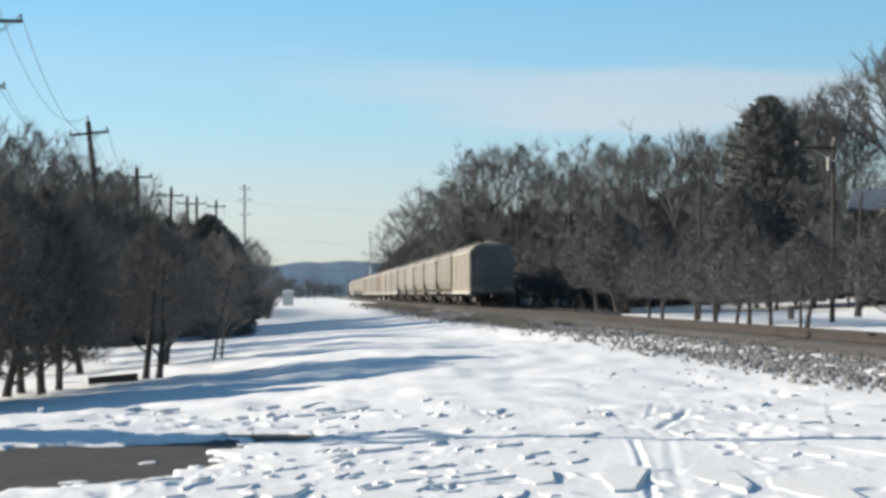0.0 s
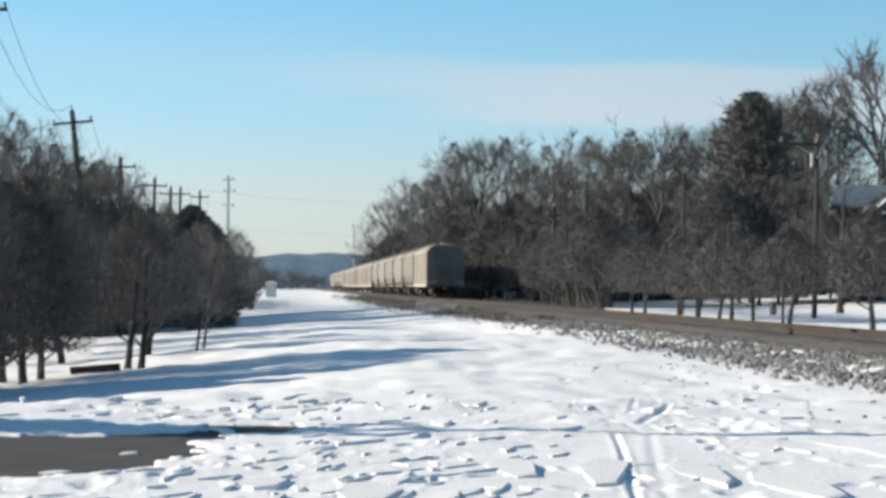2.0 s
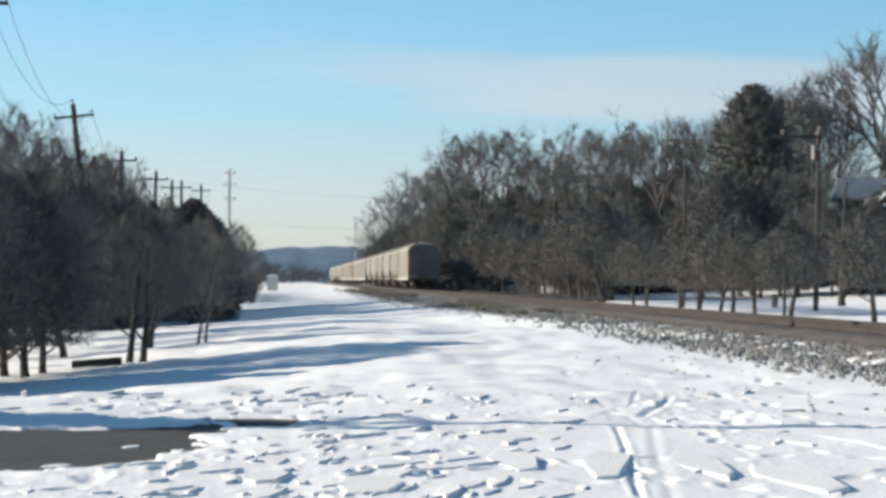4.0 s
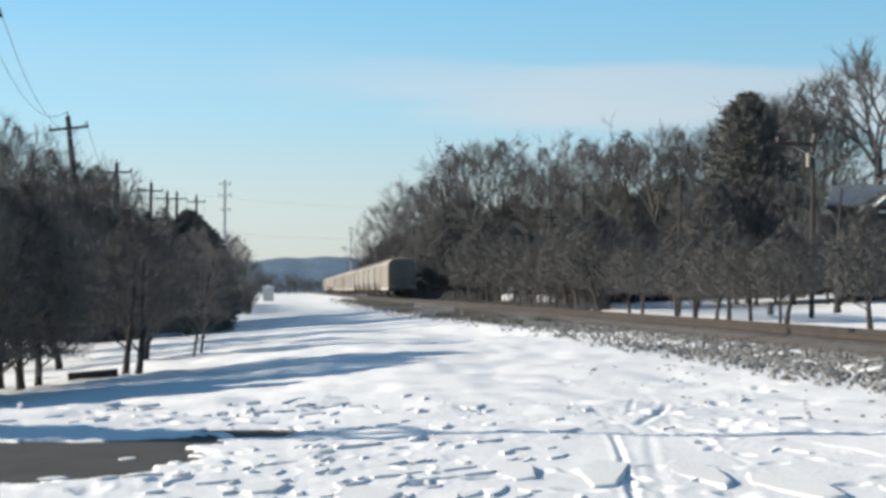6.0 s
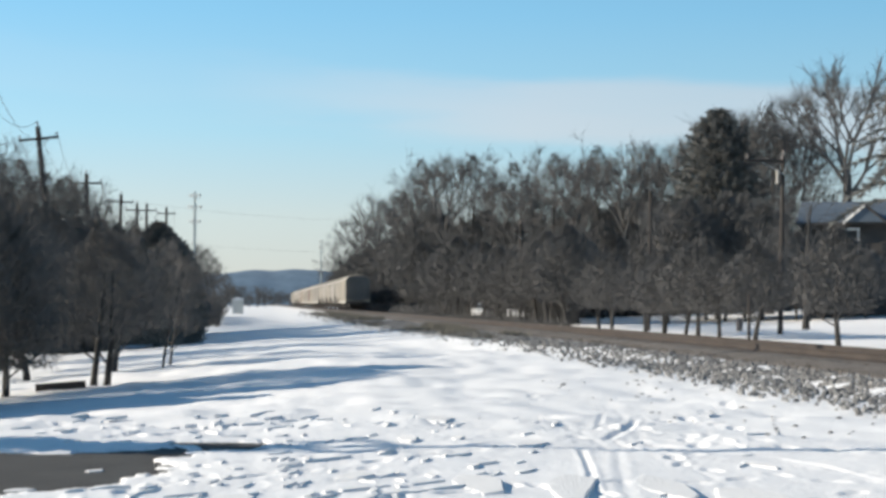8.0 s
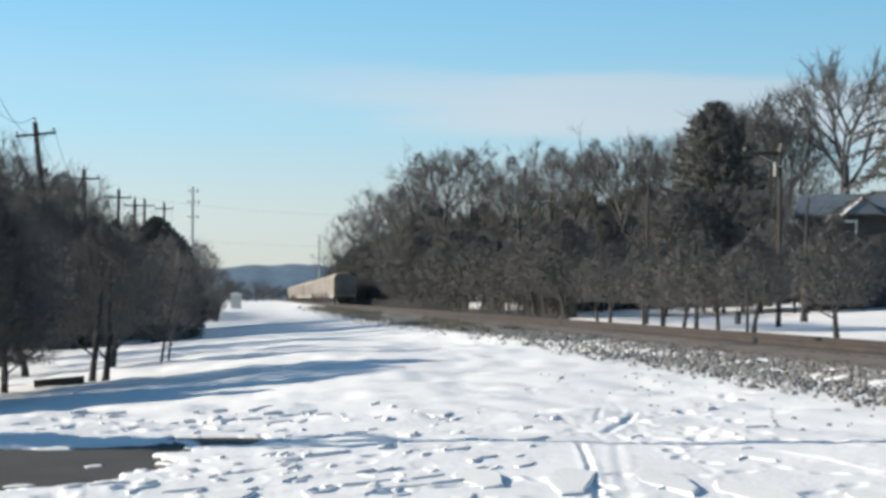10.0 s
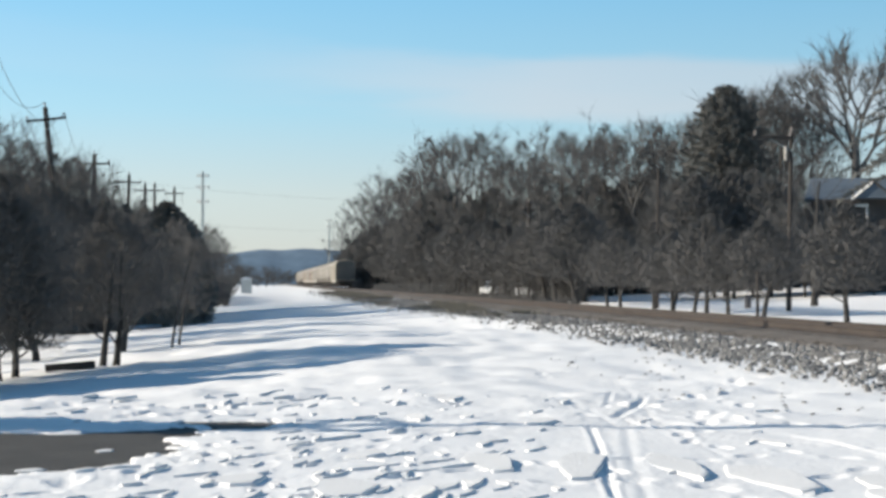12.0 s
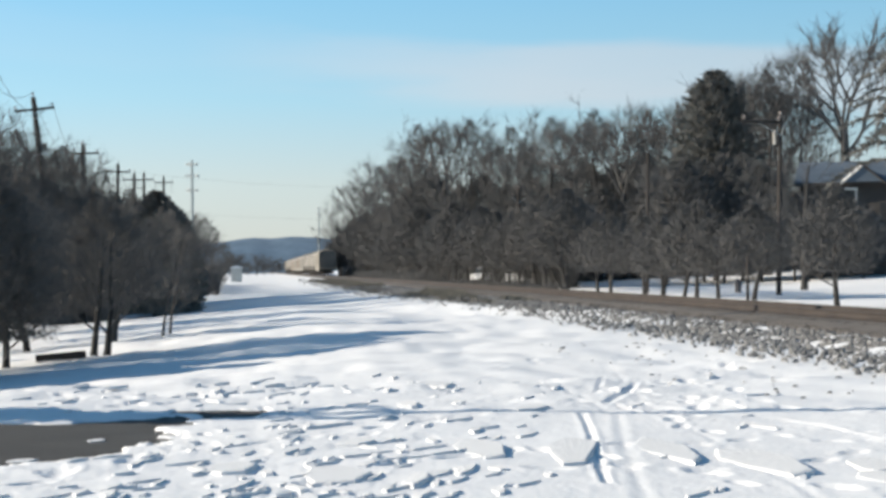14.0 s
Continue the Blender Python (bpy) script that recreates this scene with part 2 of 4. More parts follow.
# ---- ground: one sheet of snow to the horizon, finer towards the viewer ----
def ease(a, b, x):
    k = np.clip((x - a) / (b - a), 0, 1)
    return k * k * (3 - 2 * k)


GRID = np.random.default_rng(5).random((64, 64))


def value_noise(x, y, scale):
    u, v = x / scale, y / scale
    i, j = np.floor(u).astype(int), np.floor(v).astype(int)
    p, q = u - i, v - j
    p, q = p * p * (3 - 2 * p), q * q * (3 - 2 * q)
    a, b = GRID[i % 64, j % 64], GRID[(i + 1) % 64, j % 64]
    c, d = GRID[i % 64, (j + 1) % 64], GRID[(i + 1) % 64, (j + 1) % 64]
    return (a + (b - a) * p) * (1 - q) + (c + (d - c) * p) * q - 0.5


def lie(x, y):
    """The broad height of the ground: the railway bank, the field, the verge that falls away to the road."""
    x, y = np.asarray(x, float), np.asarray(y, float)
    far = ease(40, 80, y) * ease(400, 250, y)
    foot, crest = 9.3 - 7.0 * far, 11.2 - 4.2 * far
    rise = 0.017 * (1 - far) * ease(5, 18, y) * np.clip(x, 0, 8.5)
    z = rise + (0.30 - 0.13 * (1 - far)) * ease(0, 1, (x - foot) / (crest - foot)) - 0.16 * ease(15.3, 16.4, x) + 0.22 * ease(17, 28, x) + 1.15 * ease(27, 58, x)
    u = np.clip(2.4 - x, 0, 11)
    fall = 0.085 * u * u / (u + 0.6) * ease(20.5, 32, y) * ease(190, 95, y)
    return z - fall - 6.0 * ease(900, 2600, np.hypot(x, y))


# bare tarmac: the edge of the cleared drive in x, y
DRIVE = [(-9, 18.6), (-3.2, 18.1), (-1.9, 18.8), (0.0, 20.0), (-0.1, 19.1), (-0.6, 18.0), (-1.0, 17.2), (-1.0, 16.3), (-1.3, 15.1), (-1.9, 14.6), (-2.5, 13.7), (-3.3, 12.9), (-9, 12.0)]


def inside(x, y, outline):
    """Signed nearness to an outline, in metres, positive within."""
    best, odd = np.full(x.shape, 1e9), np.zeros(x.shape, bool)
    for (ax, ay), (bx, by) in zip(outline, outline[1:] + outline[:1]):
        dx, dy = bx - ax, by - ay
        k = np.clip(((x - ax) * dx + (y - ay) * dy) / (dx * dx + dy * dy), 0, 1)
        best = np.minimum(best, np.hypot(x - ax - k * dx, y - ay - k * dy))
        if ay != by:
            odd ^= ((ay > y) != (by > y)) & (x < ax + (y - ay) / (by - ay) * dx)
    return np.where(odd, best, -best)


# ruts pressed by tyres and sledges: width, depth, then places along the rut
RUTS = [
    (0.09, 0.06, [(4.1, 19.6), (4.6, 20.8), (5.2, 22.9)]),
    (0.07, 0.05, [(4.1, 19.8), (4.8, 18.4), (5.4, 17.1), (5.7, 15.6), (6.0, 13.5)]),
    (0.06, 0.045, [(3.55, 18.2), (3.25, 16.3), (2.92, 14.4), (2.6, 12.4)]),
    (0.09, 0.016, [(4.2, 24.0), (4.0, 21.0), (3.9, 18.0), (3.3, 15.0), (2.6, 11.0)]),
    (0.09, 0.014, [(5.4, 25.0), (4.9, 22.0), (4.4, 18.5), (4.2, 15.0), (3.9, 11.0)]),
    (0.05, 0.05, [(4.16, 19.3), (4.4, 17.3), (5.5, 16.0), (7.5, 14.6)]),
    (0.08, 0.05, [(4.5, 20.7), (4.8, 21.6), (5.1, 22.5)]),
    (0.06, 0.04, [(0.7, 16.5), (1.6, 17.2), (2.6, 18.9), (3.6, 19.4)]),
    (0.06, 0.035, [(1.9, 19.8), (3.0, 20.2), (4.4, 21.6), (5.0, 24.0)]),
]
# sledge runs that swing out from one turning place
_ru = random.Random(33)
for _k in range(4):
    _x, _y, _a = 4.1 + _ru.gauss(0, 0.3), 19.8 + _ru.gauss(0, 1.0), _ru.uniform(2.6, 6.8)
    _turn, _line = _ru.gauss(0, 0.16), []
    for _s in range(7):
        _line.append((_x, _y))
        _a += _turn
        _x, _y = _x + 0.75 * math.cos(_a), _y + 1.3 * math.sin(_a)
    RUTS.append((_ru.uniform(0.05, 0.09), _ru.uniform(0.015, 0.035), _line))


# boot prints in wandering lines
PRINTS = []
_pr = random.Random(21)
for _line in range(15):
    _x, _y, _a = _pr.uniform(-1.5, 5.5), _pr.uniform(12, 26), _pr.uniform(0, 6.28)
    for _k in range(_pr.randint(5, 14)):
        _a += _pr.gauss(0, 0.22)
        _x, _y = _x + 0.62 * math.cos(_a), _y + 0.62 * math.sin(_a)
        _s = 0.11 if _k % 2 else -0.11
        PRINTS.append((_x - _s * math.sin(_a), _y + _s * math.cos(_a), _a, _pr.uniform(0.85, 1.25)))


def relief(x, y):
    """Fine height of the snow: drifts, ruts, trodden patches."""
    r = np.hypot(x, y)
    z = 0.13 * value_noise(x + 7, y * 0.5, 6.5) + 0.015 * value_noise(x, y, 1.7)
    near = ease(75, 25, y) * ease(9.6, 7.0, x) * (y > 0)
    patch = ease(-0.28, 0.1, value_noise(x + 3, y * 0.6 + 9, 2.4))
    fine = 0.018 * value_noise(x, y, 0.5) + 0.02 * value_noise(x + 5, y + 2, 0.23) + 0.012 * value_noise(x + 15, y + 2, 0.12)
    # wind-laid ripples across the open field
    z = z + ease(130, 60, y) * ease(9.6, 7.0, x) * (y > 0) * (0.045 * value_noise(x * 0.3 + 50, y, 1.3) + 0.03 * value_noise(x * 0.4, y + 70, 0.6))
    # long soft drifts that run aslant
    z = z + ease(120, 55, y) * ease(14, 24, y) * ease(10.0, 7.5, x) * (0.1 * value_noise(x * 0.55 + y * 0.12, y + 11, 1.2) + 0.07 * value_noise(x + 9 - y * 0.1, y * 0.8, 0.75) + 0.044 * value_noise(x - 4, y * 0.45, 0.5))
    # shallow steps where boots broke the crust
    fine = fine + patch * (0.012 * np.tanh(30 * value_noise(x + 20, y, 0.2)) + 0.006 * np.tanh(24 * value_noise(x, y + 31, 0.6)))
    z = z + near * 0.32 * fine
    for px_, py_, turn, size in PRINTS:
        i = np.nonzero((np.abs(x - px_) < 0.45) & (np.abs(y - py_) < 0.45)) if x.ndim == 1 else None
        if i is None:
            box = (np.abs(x - px_) < 0.45) & (np.abs(y - py_) < 0.45)
            i = np.nonzero(box)
        u = (x[i] - px_) * math.cos(turn) + (y[i] - py_) * math.sin(turn)
        v = -(x[i] - px_) * math.sin(turn) + (y[i] - py_) * math.cos(turn)
        k = (u / (0.15 * size)) ** 2 + (v / (0.075 * size)) ** 2
        z[i] += 0.034 * size * (-np.exp(-k ** 2) + 0.2 * np.exp(-((k - 2.6) / 1.2) ** 2))
    for width, depth, line in RUTS:
        best = np.full(x.shape, 1e9)
        for (ax, ay), (bx, by) in zip(line, line[1:]):
            dx, dy = bx - ax, by - ay
            k = np.clip(((x - ax) * dx + (y - ay) * dy) / (dx * dx + dy * dy), 0, 1)
            best = np.minimum(best, np.hypot(x - ax - k * dx, y - ay - k * dy))
        best = best * (1 + 0.5 * value_noise(x, y, 0.35))
        z = z - 0.34 * depth * np.exp(-(best / (0.5 * width)) ** 2) + 0.14 * depth * np.exp(-((best - 1.1 * width) / (0.45 * width)) ** 2)
    z = z * ease(11.4, 9.0, x) * ease(120, 60, r) + 0.25 * value_noise(x, y, 40) * ease(60, 160, r) * ease(7, 1, x) + 0.10 * value_noise(x, y, 0.6) * ease(9.4, 10.2, x) * ease(11.8, 11.0, x) * (y < 140)
    d = inside(x, y, DRIVE) + 0.8 * value_noise(x, y, 0.7) + 0.5 * value_noise(x, y, 0.22) + 0.3 * value_noise(x, y, 0.1)
    return np.where(y > 5, z * (1 - 0.85 * ease(-1.0, 0.0, d)) - 0.07 * ease(-0.05, 0.05, d), z)


def ground_sheet():
    a_in = np.radians(np.linspace(-12.5, 24.5, 470))
    a_out = np.radians(np.linspace(24.5, 347.5, 90)[1:-1])
    ang = np.concatenate([a_in, a_out])
    rad = [0.6]
    while rad[-1] < 3400:
        r = rad[-1]
        rad.append(r * (1.12 if r < 10.5 else 1.0045 if r < 34 else 1.007 if r < 60 else 1.012 if r < 130 else 1.04 if r < 500 else 1.15))
    rad = np.array(rad)
    rr, aa = np.meshgrid(rad, ang, indexing="ij")
    x, y = rr * np.sin(aa), rr * np.cos(aa)
    z = lie(x, y) + relief(x, y)
    n, m = len(rad), len(ang)
    co = np.stack([x, y, z], -1).reshape(-1, 3)
    co = np.vstack([co, [[0, 0, 0]]])
    i, j = np.meshgrid(np.arange(n - 1), np.arange(m), indexing="ij")
    k = (j + 1) % m
    quads = np.stack([i * m + j, i * m + k, (i + 1) * m + k, (i + 1) * m + j], -1).reshape(-1, 4)[:, ::-1]
    tris = np.stack([np.full(m, n * m), (np.arange(m) + 1) % m, np.arange(m)], -1)[:, ::-1]
    me = bpy.data.meshes.new("ground")
    me.vertices.add(len(co))
    me.vertices.foreach_set("co", co.ravel())
    me.loops.add(quads.size + tris.size)
    me.loops.foreach_set("vertex_index", np.concatenate([quads.ravel(), tris.ravel()]).astype(np.int32))
    me.polygons.add(len(quads) + len(tris))
    me.polygons.foreach_set("loop_start", np.concatenate([np.arange(len(quads)) * 4, len(quads) * 4 + np.arange(len(tris)) * 3]).astype(np.int32))
    me.update(calc_edges=True)
    me.polygons.foreach_set("use_smooth", np.ones(len(me.polygons), bool))
    me.materials.append(SNOW)
    me.validate()
    return tagged(new("ground", me), "sunlit trampled snow with ruts and blue shadows", "snow", kind="structure")


GROUND = ground_sheet()

drive = Build()
drive.v = [(x, y, -0.025) for x, y in [(-9, 19.9), (0.2, 20.4), (0.2, 11.6), (-9, 11.6)]] + [(x, y, -0.3) for x, y in [(-9, 19.9), (0.2, 20.4), (0.2, 11.6), (-9, 11.6)]]
drive.f = [(3, 2, 1, 0), (4, 5, 6, 7), (0, 1, 5, 4), (1, 2, 6, 5), (2, 3, 7, 6), (3, 0, 4, 7)]
tagged(part("road", drive, ASPHALT), "bare grey tarmac drive cleared of snow", "driveway", kind="structure")


def hill():
    """A long wooded ridge behind everything."""
    xs = np.linspace(-2200, 2600, 420)
    rows = []
    crest = 39 + 26 * value_noise(xs, xs * 0, 700) * 1.0 + 16 * value_noise(xs + 50, xs * 0 + 3, 160) + 5 * value_noise(xs, xs * 0 + 8, 30)
    crest = crest + 20 * np.exp(-((xs - 130) / 130) ** 2)
    for y, k in ((2300, 0.0), (2360, 0.35), (2430, 0.72), (2520, 1.0), (2700, 0.8), (2900, 0.0)):
        wob = 6 * value_noise(xs, xs * 0 + y, 45) * (0 < k)
        rows.append(np.stack([xs, np.full_like(xs, y), -8 + crest * k + wob * k], -1))
    v = np.concatenate(rows)
    n = len(xs)
    b = Build()
    b.v = [tuple(p) for p in v]
    b.f = [(r * n + i, r * n + i + 1, (r + 1) * n + i + 1, (r + 1) * n + i) for r in range(len(rows) - 1) for i in range(n - 1)]
    return tagged(part("backdrop", b, HAZED_HILL, smooth=True), "distant wooded ridge with blue haze in its colour", "hill", kind="structure")


hill()

# ---- railway ----
RAIL_TOP, MID = 0.68, 13.3


def railway():
    bed = Build()
    nseg = 60
    ys = [8 * (1700 / 8) ** (i / nseg) for i in range(nseg + 1)]
    ys = [-300, -60, -10] + ys
    prof = [(10.45, 0.03), (11.3, 0.37), (11.75, 0.46), (12.2, 0.5), (14.4, 0.5), (14.9, 0.43), (15.4, 0.3), (16.3, 0.0)]
    n = len(prof)
    for y in ys:
        for k, (x, z) in enumerate(prof):
            bed.v.append((x + 0.12 * noise.noise((y * 0.7, k, 3)), y, z + 0.03 * noise.noise((y * 0.9, k, 7))))
    bed.f = [(r * n + i + 1, r * n + i, (r + 1) * n + i, (r + 1) * n + i + 1) for r in range(len(ys) - 1) for i in range(n - 1)]
    tagged(part("track_bed", bed, BALLAST), "brown ballast bed of the railway, swept bare of snow", "track bed", kind="structure")
    for x in (MID - 0.755, MID + 0.755):
        r = Build()
        b, t = RAIL_TOP - 0.17, RAIL_TOP
        r.prism([(x - 0.07, b), (x + 0.07, b), (x + 0.07, b + 0.015), (x + 0.012, b + 0.03), (x + 0.012, t - 0.04), (x + 0.036, t - 0.03), (x + 0.036, t - 0.004), (x + 0.03, t),
                 (x - 0.03, t), (x - 0.036, t - 0.004), (x - 0.036, t - 0.03), (x - 0.012, t - 0.04), (x - 0.012, b + 0.03), (x - 0.07, b + 0.015)], -200, 1600)
        tagged(part("rail", r, RUST), "rust-brown steel rail on wooden sleepers", "rail", "rails of the track", kind="structure")
    tie = Build().box(-1.3, 1.3, -0.11, 0.11, -0.09, 0.09).mesh("sleeper", TIE)
    parent = tagged(new("sleepers"), "row of dark wooden railway sleepers", "railway sleepers", kind="structure")
    for i in range(290):
        ob = new("sleeper", tie)
        ob.parent = parent
        ob.matrix_basis = pose(MID + random.uniform(-0.05, 0.05), 22 + i * 0.52, RAIL_TOP - 0.175 - 0.085 - 0.02, 0, 0, random.uniform(-1, 1))


railway()

# ---- train: covered hopper wagons drawn by a locomotive, rolling away ----
CAR_PITCH = 16.0


def bogie(parent, y):
    b = part("bogie", Build().box(-1.12, -0.98, -1.25, 1.25, 0.42, 0.72).box(0.98, 1.12, -1.25, 1.25, 0.42, 0.72).box(-1.0, 1.0, -0.25, 0.25, 0.45, 0.85), UNDER, parent)
    b.matrix_basis = pose(0, y, 0)
    for dy in (-0.89, 0.89):
        w = Build()
        w.tube((-1.0, 0, 0), (1.0, 0, 0), 0.08, 0.08, 8)
        for x in (-0.8, 0.66):
            w.tube((x, 0, 0), (x + 0.14, 0, 0), 0.46, 0.42, 18)
        ob = part("wheelset", w, RUST, b)
        ob.matrix_basis = pose(0, dy, 0.46)


def hopper(paint, ribbed, label):
    """A covered hopper, its rear end at y = 0, rail top at z = 0, running towards +y."""
    car = empty("hopper_wagon", label, "freight wagon", "wagons of the freight train")
    L, W = 15.0, 1.6
    if ribbed:
        half = [(1.05, 1.0), (W, 1.0), (W, 3.98), (W - 0.08, 4.18), (1.15, 4.52), (0.6, 4.68)]
    else:
        half = [(0.85, 1.15), (1.32, 1.45), (W - 0.06, 2.0), (W, 2.9), (W - 0.03, 3.62), (W - 0.14, 4.03), (1.12, 4.42), (0.6, 4.6)]
    outline = half + [(-x, z) for x, z in reversed(half)]
    b = Build()
    n = len(outline)
    cuts = [(0.35, 0.97), (0.55, 1.0), (L - 0.55, 1.0), (L - 0.35, 0.97)]
    for y, k in cuts:
        b.v += [(x * k, y, 2.6 + (z - 2.6) * k) for x, z in outline]
    for r in range(len(cuts) - 1):
        b.f += [(r * n + i, r * n + (i + 1) % n, (r + 1) * n + (i + 1) % n, (r + 1) * n + i) for i in range(n)]
    o = (len(cuts) - 1) * n
    b.f += [tuple(reversed(range(n))), tuple(o + i for i in range(n))]
    part("body", b, paint, car, smooth=False)
    # end: slope sheet, corner posts, ladder, platform
    for y, s in ((0.35, -1), (L - 0.35, 1)):
        e = Build()
        e.prism([(-W + 0.03, 1.5), (W - 0.03, 1.5), (W - 0.03, 3.95), (1.1, 4.44), (-1.1, 4.44), (-W + 0.03, 3.95)], y + s * 0.005, y + s * 0.05)
        e.box(-0.75, 0.75, min(y, y + s * 0.25), max(y, y + s * 0.25), 1.3, 2.0)
        part("end_sheet", e, END_GREY, car, "grey end sheet with shade in its colour")
        p = Build().box(-W + 0.05, W - 0.05, min(y, y + s * 0.4), max(y, y + s * 0.4), 0.95, 1.12)
        part("platform", p, UNDER, car)
        lad = Build()
        for x in (-1.45, -1.05):
            lad.tube((x, y + s * 0.2, 1.0), (x, y + s * 0.2, 4.0), 0.03, 0.03, 5)
        for k in range(8):
            lad.tube((-1.45, y + s * 0.2, 1.25 + k * 0.36), (-1.05, y + s * 0.2, 1.25 + k * 0.36), 0.022, 0.022, 5)
        part("ladder", lad, END_GREY, car)
        c = Build().box(-0.13, 0.13, min(y, y + s * 0.9), max(y, y + s * 0.9), 0.72, 0.98)
        part("coupler", c, UNDER, car)
    if ribbed:
        for y in [0.5 + i * (L - 1.0) / 9 for i in range(10)]:
            for s in (-1, 1):
                r = Build().box(s * W - 0.014, s * W + 0.014, y - 0.05, y + 0.05, 1.2, 3.93)
                part("side_post", r, paint, car)
        sill = STRIPE
    else:
        sill = paint
    for s in (-1, 1):
        part("side_sill", Build().box(s * (W - 0.02) - 0.05, s * (W - 0.02) + 0.05, 0.36, L - 0.36, 0.98, 1.22) if ribbed else Build().box(s * 1.2 - 0.07, s * 1.2 + 0.07, 0.4, L - 0.4, 1.0, 1.2),
             sill, car, "pale painted side sill" if ribbed else "")
        # off-white eave strips stand in for the sunlit roof edge
        part("eave", Build().box(s * (W - 0.02) - 0.05, s * (W - 0.02) + 0.05, 0.4, L - 0.4, 3.95, 4.07), STRIPE, car, "pale roof edge with sunlight put into its colour")
    # outlets below the body
    for k in range(3):
        y = L * (0.3 + 0.2 * k)
        h = Build()
        h.v = [(-1.2, y - 1.4, 1.3), (1.2, y - 1.4, 1.3), (1.2, y + 1.4, 1.3), (-1.2, y + 1.4, 1.3), (-0.4, y - 0.4, 0.35), (0.4, y - 0.4, 0.35), (0.4, y + 0.4, 0.35), (-0.4, y + 0.4, 0.35)]
        h.f = [(0, 1, 2, 3), (7, 6, 5, 4), (0, 4, 5, 1), (1, 5, 6, 2), (2, 6, 7, 3), (3, 7, 4, 0)]
        part("outlet", h, UNDER, car)
    for s in (-0.75, 0.75):
        part("roof_walk", Build().box(s - 0.18, s + 0.18, 0.35, L - 0.35, 4.67, 4.71), END_GREY, car)
    for k in range(6):
        part("hatch", Build().tube((0, 1.5 + k * 2.4, 4.58), (0, 1.5 + k * 2.4, 4.76), 0.42, 0.36, 10), paint, car)
    bogie(car, 2.0)
    bogie(car, L - 2.0)
    return car


def locomotive():
    car = empty("locomotive", "dark diesel locomotive at the head of the train", "locomotive")
    part("body", Build().prism([(-1.15, 1.5), (1.15, 1.5), (1.15, 3.9), (0.9, 4.3), (-0.9, 4.3), (-1.15, 3.9)], 1.0, 14.0), LOCO, car)
    part("cab", Build().prism([(-1.55, 1.5), (1.55, 1.5), (1.55, 4.2), (1.2, 4.6), (-1.2, 4.6), (-1.55, 4.2)], 14.0, 17.0), LOCO, car)
    part("nose", Build().box(-1.0, 1.0, 17.0, 19.0, 1.5, 3.0), LOCO, car)
    part("walkway", Build().box(-1.6, 1.6, 0.3, 19.6, 1.3, 1.5), UNDER, car)
    part("fuel_tank", Build().box(-1.3, 1.3, 7.5, 12.5, 0.35, 1.3), UNDER, car)
    bogie(car, 3.5)
    bogie(car, 16.0)
    return car


KINDS = [hopper(CREAM, True, "cream ribbed covered hopper wagon with a white sill"),
         hopper(SAND, False, "sand-coloured rounded covered hopper wagon"),
         hopper(GREY_PAINT, False, "pale grey rounded covered hopper wagon"),
         hopper(GREY_PAINT, True, "pale grey ribbed covered hopper wagon"),
         hopper(PINK_PAINT, True, "faded red ribbed covered hopper wagon")]
ORDER = [0, 1, 2, 1, 2, 1, 3, 3, 0, 4, 3, 3, 0, 4, 2, 1, 1, 2, 3, 0, 2]
used, TRAIN = set(), []
for i, k in enumerate(ORDER):
    ob = KINDS[k] if k not in used else copy_thing(KINDS[k], Matrix())
    used.add(k)
    TRAIN.append((ob, i * CAR_PITCH))
TRAIN.append((locomotive(), len(ORDER) * CAR_PITCH + 0.4))


# ---- trees ----
def bough(b, tw, p, d, length, r, level, rng, top, droop=0.0, twig=0.02, dens=1.0, twig_len=0.7):
    """Grows a limb in short pieces that turn upwards, with side limbs and twigs."""
    n = max(2, int(length / (0.45 if level > 1 else 0.6)))
    step = length / n
    q = Vector(p)
    d = Vector(d).normalized()
    for i in range(n):
        k = i / n
        d = (d + Vector((rng.gauss(0, 0.09), rng.gauss(0, 0.09), rng.gauss(0.07 - droop, 0.07)))).normalized()
        e = q + d * step
        ra, rb = r * (1 - 0.85 * k), r * (1 - 0.85 * (k + 1 / n))
        b.tube(q, e, max(ra, 0.007), max(rb, 0.005), 4 if level == 1 else 3, False)
        if level < top:
            for _ in range(2 if level == 1 else 1):
                if rng.random() < 0.8 and k > 0.15:
                    t = d.cross(Vector((rng.gauss(0, 1), rng.gauss(0, 1), rng.gauss(0, 1)))).normalized()
                    a = rng.uniform(0.4, 0.85)
                    bough(b, tw, q, d * math.cos(a) + t * math.sin(a), length * rng.uniform(0.35, 0.6) * (1 - 0.35 * k), max(ra * 0.5, 0.008), level + 1, rng, top, droop, twig, dens, twig_len)
        if level >= max(1, top - 1):
            m = rng.uniform(2, 5) * dens
            for _ in range(int(m)):
                t = d.cross(Vector((rng.gauss(0, 1), rng.gauss(0, 1), rng.gauss(0, 1)))).normalized()
                w = (d + t * rng.uniform(0.3, 1.0) + Vector((0, 0, 0.15 - droop))).normalized()
                s = q + d * (step * rng.random())
                tw.spike(s, s + w * (twig_len * rng.uniform(0.35, 1.2)), twig * rng.uniform(0.5, 1))
        q = e


